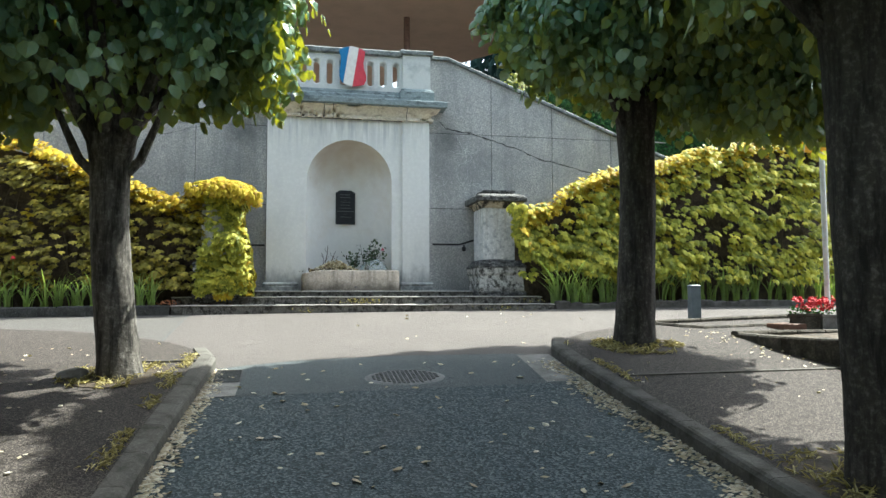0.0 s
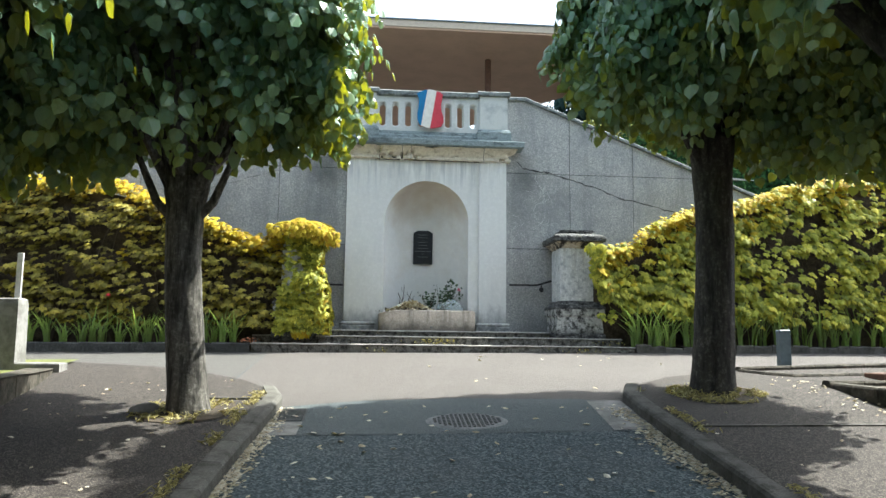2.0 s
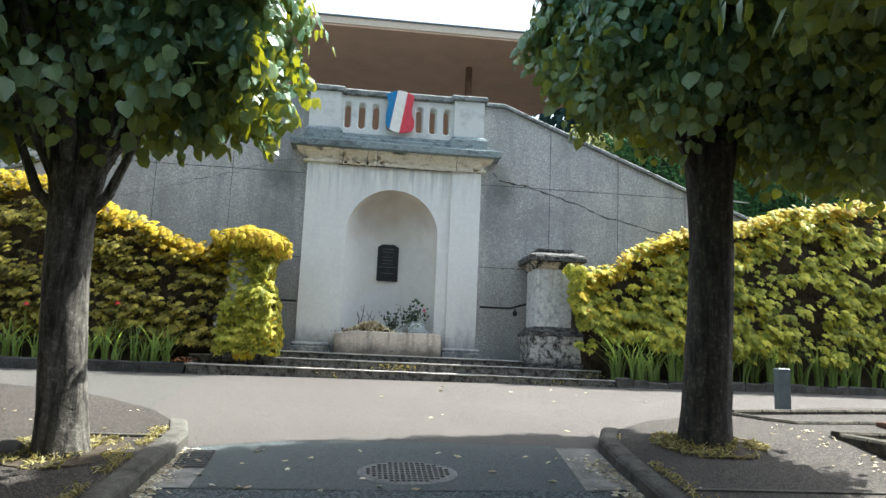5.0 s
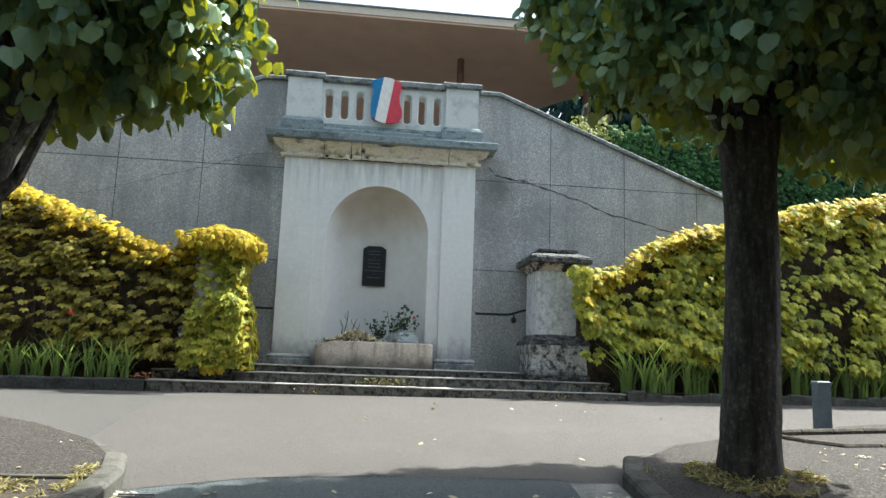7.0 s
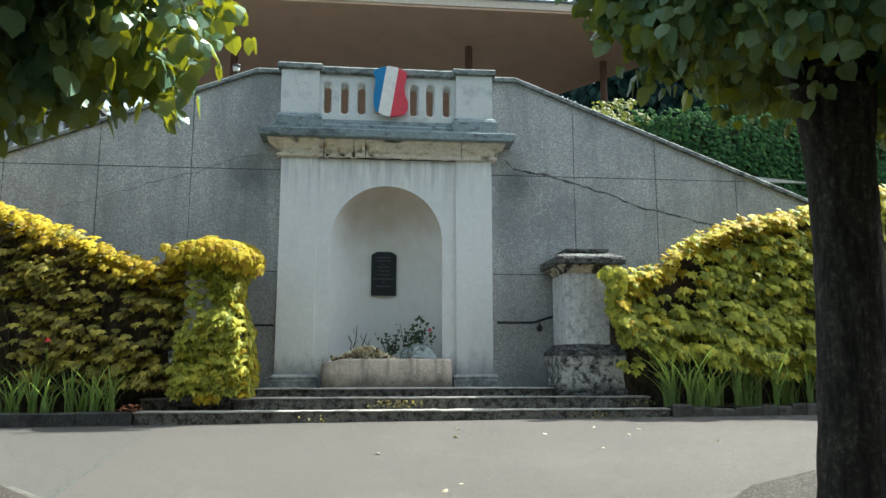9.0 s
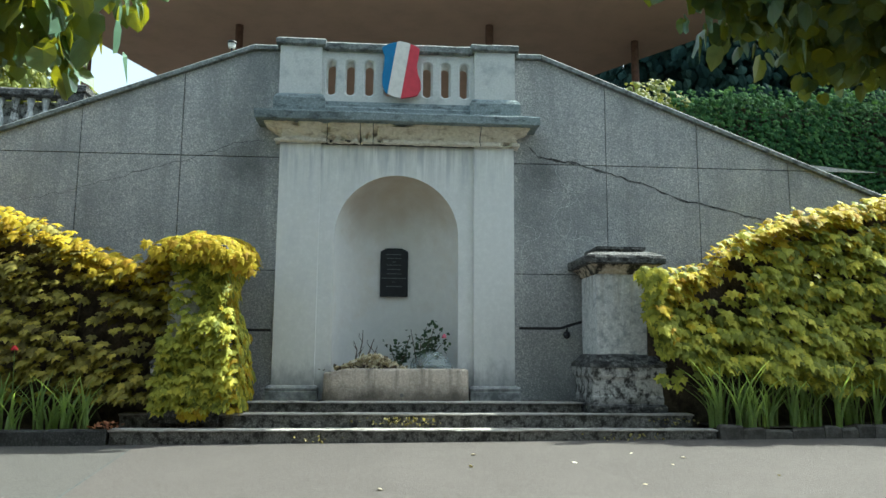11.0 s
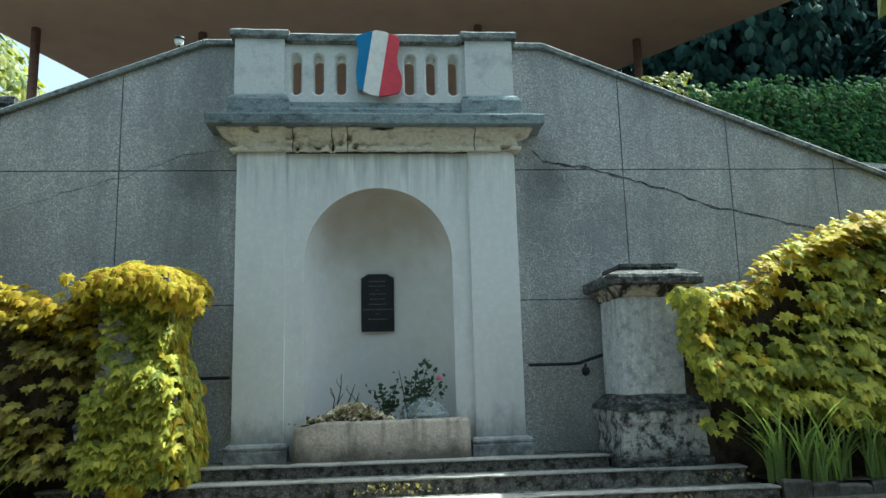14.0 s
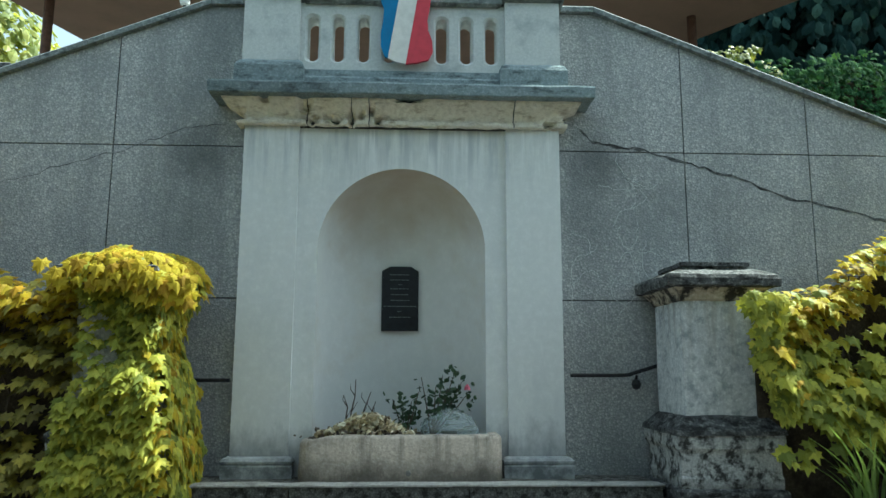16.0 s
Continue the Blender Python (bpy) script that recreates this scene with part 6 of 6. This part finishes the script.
# concrete post and low wall on the far pavement
post = thing("concrete_post", "square grey concrete post with a white marker on top", "post")
gz = ground_z(-5.0, -3.7) + 0.05
part("shaft", rings([(0.012, gz), (0.0, gz + 0.8), (-0.01, gz + 0.86), (-0.03, gz + 0.875)], -5.16, -4.88, -3.85, -3.6, 3, 0.005), M_SLAB, post)
part("marker", block(-4.99, -3.73, gz + 0.86, -4.925, -3.70, gz + 1.40, 0.006), M_WHITE, post)
part("footing", rings([(0, gz - 0.05), (0, gz + 0.13), (-0.012, gz + 0.145)], -4.86, -4.36, -3.9, -3.68, 3, 0.004), M_SLAB, post)
low = thing("wall_low", "low stone wall with rough coping beside the pavement", "low wall", "", "structure")
low_wall(low, [(-4.42, -3.92), (-4.15, -5.0), (-3.95, -6.4), (-3.85, -9.0)], 0.0, 0.17, -0.25, 0.4, M_RUBBLE, "coping_stone")
lawn = draped("lawn", [(-4.5, -3.0), (-4.6, -3.9), (-4.4, -5), (-4.2, -6.4), (-4.1, -9), (-14, -9), (-14, -3.0)], 0.13, M_LAWN, "", None)
tagged(lawn, "short sunlit grass behind the low wall", "grass", "", "structure")

shrub = thing("low_shrub", "small dark shrub behind the low stone wall", "shrub")
L = Leaves()
for _ in range(420):
    v = rv(1)
    if v.length > 1:
        continue
    L.add(Vector((-5.42 + v.x * 0.3, -4.25 + v.y * 0.3, ground_z(-5.4, -4.2) + 0.36 + v.z * 0.24)), v + rv(0.6), DOWN + rv(0.6), r.uniform(0.04, 0.075), OVAL_SHAPE)
L.ob("foliage", M_IVY, shrub)
part("stem", tube([(-5.42, -4.25, ground_z(-5.42, -4.25) + 0.1), (-5.4, -4.24, ground_z(-5.4, -4.2) + 0.45)], [0.02, 0.01], 6), M_TWIG, shrub)

# small unidentified shape on the sloping coping, a floodlight made up for it
lamp = thing("floodlight", "small unidentified black and white shape on the wall's coping, built as a floodlight", "floodlight")
lx, ly = -2.07, 0.26
lz = coping_z(lx) + 0.085
part("stand", tube([(lx, ly, lz - 0.01), (lx, ly, lz + 0.14)], [0.014, 0.014], 8), M_BLACK, lamp)
part("foot", block(lx - 0.03, ly - 0.03, lz - 0.01, lx + 0.03, ly + 0.03, lz + 0.012, 0.003), M_WHITE, lamp)
part("housing", lathe([(0.02, 0.05), (0.042, 0.06), (0.05, 0.1), (0.045, 0.125), (0.015, 0.135)], 14, None, (lx, ly, lz + 0.07)), M_WHITE, lamp, "white rounded housing")
part("hood", lathe([(0.053, 0.108), (0.056, 0.12), (0.05, 0.137), (0.02, 0.145)], 14, None, (lx + 0.006, ly - 0.008, lz + 0.07)), M_BLACK, lamp, "black hood")

red = thing("red_seedling", "small reddish seedling at the end of the bed edging", "weed")
L = Leaves()
for _ in range(34):
    L.add(Vector((-2.72 + r.gauss(0, 0.09), -1.18 + r.uniform(-0.05, 0.05), 0.475 + r.random() * 0.06)), rv(0.8) + Vector((0, -0.4, 0.7)), rv(1), r.uniform(0.03, 0.06), OVAL_SHAPE)
L.ob("leaves", M_RUST, red, "rust-red leaves")

# ---------------------------------------------------------------- behind the retaining wall


def leaf_mass(name, label, boxes, count, material, size, seed, category, shape=OVAL_SHAPE, kindtag="", facing=None):
    rr = random.Random(seed)
    root = thing(name, label, category)
    L = Leaves()
    vol = [(b[1][0] - b[0][0]) * (b[1][2] - b[0][2]) for b in boxes]
    tot = sum(vol)
    for b, w in zip(boxes, vol):
        (x0, y0, z0), (x1, y1, z1) = b
        for _ in range(int(count * w / tot)):
            x, z = rr.uniform(x0, x1), rr.uniform(z0, z1)
            y = y0 + (y1 - y0) * rr.random() ** 1.6
            p = Vector((x, y, z)) + noise.noise_vector(Vector((x, y, z)) * 1.1) * 0.25 * size / 0.1
            n = Vector((rr.uniform(-0.6, 0.6), -1, rr.uniform(0, 1.1)))
            L.add(p, n, DOWN + Vector((rr.uniform(-0.6, 0.6), -0.2, 0)), size * rr.uniform(0.6, 1.3), shape, 0.2, 0.2)
    L.ob("foliage", material, root)
    return root


hedge = leaf_mass("ivy_hedge", "dark glossy ivy covering a wall above the slope",
                  [((3.9, 1.28, 3.0), (11.0, 1.5, 4.9)), ((3.8, 1.2, 4.75), (11.0, 2.0, 4.98))], 15000, M_IVY, 0.07, 51, "ivy", VINE_SHAPE)
part("hedge_core", block(3.95, 1.5, 2.4, 11, 2.0, 4.8, 0.02), M_SOIL, hedge)
bush = leaf_mass("bright_bush", "small pale yellow-green bush above the coping", [((3.15, 1.3, 4.2), (4.1, 1.7, 5.0)), ((3.35, 1.3, 5.0), (3.9, 1.6, 5.18))], 700, M_FARL, 0.075, 52, "bush", VINE_SHAPE)
part("stem", tube([(3.6, 1.55, 2.4), (3.62, 1.5, 4.9)], [0.03, 0.015], 6), M_TWIG, bush)


def far_tree(name, x, y, rad, z0, z1, count, material, seed, label, size=0.2):
    rr = random.Random(seed)
    t = thing(name, label, "tree", "trees behind the terrace")
    part("trunk", tube([(x, y, 2.3), (x + 0.1, y, z0 + 0.5), (x, y, z1 - 1)], [0.3, 0.22, 0.06], 10, None, 0.03), M_BARK, t)
    for k in range(6):
        a = k * 1.05 + rr.random()
        part("limb", tube([(x, y, z0 + 0.6 + 0.4 * k), (x + rad * 0.6 * math.cos(a), y + rad * 0.6 * math.sin(a), z0 + 1.4 + 0.5 * k)], [0.1, 0.03], 6), M_BARK, t)
    L = Leaves()
    n = 0
    while n < count:
        v = Vector((rr.gauss(0, 1), rr.gauss(0, 1), rr.gauss(0, 1))).normalized() * rr.random() ** 0.35
        p = Vector((x + v.x * rad, y + v.y * rad, (z0 + z1) / 2 + v.z * (z1 - z0) / 2))
        lump = noise.noise(p * 0.7 + Vector((seed, 0, 0)))
        if lump < -0.3 and rr.random() < 0.5:
            continue
        p += v * lump * 0.7
        L.add(p, v + Vector((rr.uniform(-0.7, 0.7), rr.uniform(-0.9, 0.3), rr.uniform(-0.2, 0.9))), DOWN + rv(0.5), size * rr.uniform(0.6, 1.4), OVAL_SHAPE, 0.2, 0.2)
        n += 1
    L.ob("crown", material, t)
    return t


far_tree("dark_tree", 8.6, 9.0, 4.2, 3.2, 13.5, 24000, M_FAR, 61, "tall dark evergreen behind the ivy wall", 0.27)
far_tree("dark_tree", 13.5, 8.0, 4.2, 3.0, 12.0, 20000, M_FAR, 62, "tall dark evergreen behind the ivy wall", 0.28)
far_tree("dark_tree", 11.0, 4.6, 2.6, 3.0, 8.0, 14000, M_FAR, 63, "dark evergreen close behind the ivy wall", 0.2)
far_tree("pale_tree", -12.2, 12.0, 3.4, 4.5, 12.0, 9000, M_FARL, 64, "light green tree behind the terrace", 0.28)
far_tree("dark_tree", -14.5, 8.5, 3.2, 3.0, 9.5, 9000, M_FAR, 65, "dark tree beside the terrace", 0.3)
low_plants = leaf_mass("trailing_plants", "pale leafy plants trailing along the terrace edge", [((-5.9, 1.55, 4.55), (-3.2, 2.0, 4.92))], 380, M_FARL, 0.07, 66, "plants", VINE_SHAPE)
part("planter_wall", block(-5.9, 1.6, 2.4, -3.2, 2.1, 4.6, 0.02), M_PIERBASE, low_plants)

old = thing("terrace_balustrade", "old dark stone balustrade with turned balusters on the terrace", "balustrade")
part("rail", rings([(0, 4.60), (0.03, 4.62), (0.03, 4.70), (0, 4.73)], -9.5, -4.3, 1.4, 1.58, 6, 0.008), M_CAP, old)
part("plinth", rings([(0, 2.4), (0, 4.08), (0.02, 4.1)], -9.5, -4.3, 1.38, 1.6, 4, 0.006), M_PIERBASE, old)
base_prof = [(0.05, 0), (0.055, 0.03), (0.035, 0.07), (0.06, 0.17), (0.055, 0.23), (0.03, 0.36), (0.045, 0.43), (0.055, 0.5)]
for k in range(26):
    part("baluster", lathe(base_prof, 10, None, (-9.4 + k * 0.2, 1.49, 4.1)), M_PIER if k % 3 else M_PIERBASE, old)
part("pier", rings([(0, 4.0), (0, 4.66), (0.03, 4.68), (0.03, 4.76), (0, 4.78)], -4.55, -4.25, 1.36, 1.62, 2, 0.005), M_CAP, old)

# unseen dark walls added around and behind the camera to block low sky light
for nm, box in (("blocker_side", (-8.6, -22, -3, -8.0, -4.2, 6.0)), ("blocker_behind", (-8.0, -22.5, -4, 11, -22, 6.5)), ("blocker_far_side", (11, -22, -3, 11.6, -6.0, 5.0))):
    blocker = mesh_ob(nm, block(*box, 0.0), M_SOIL)
    tagged(blocker, "unseen dark wall added to cut low sky light", "wall", "", "structure")
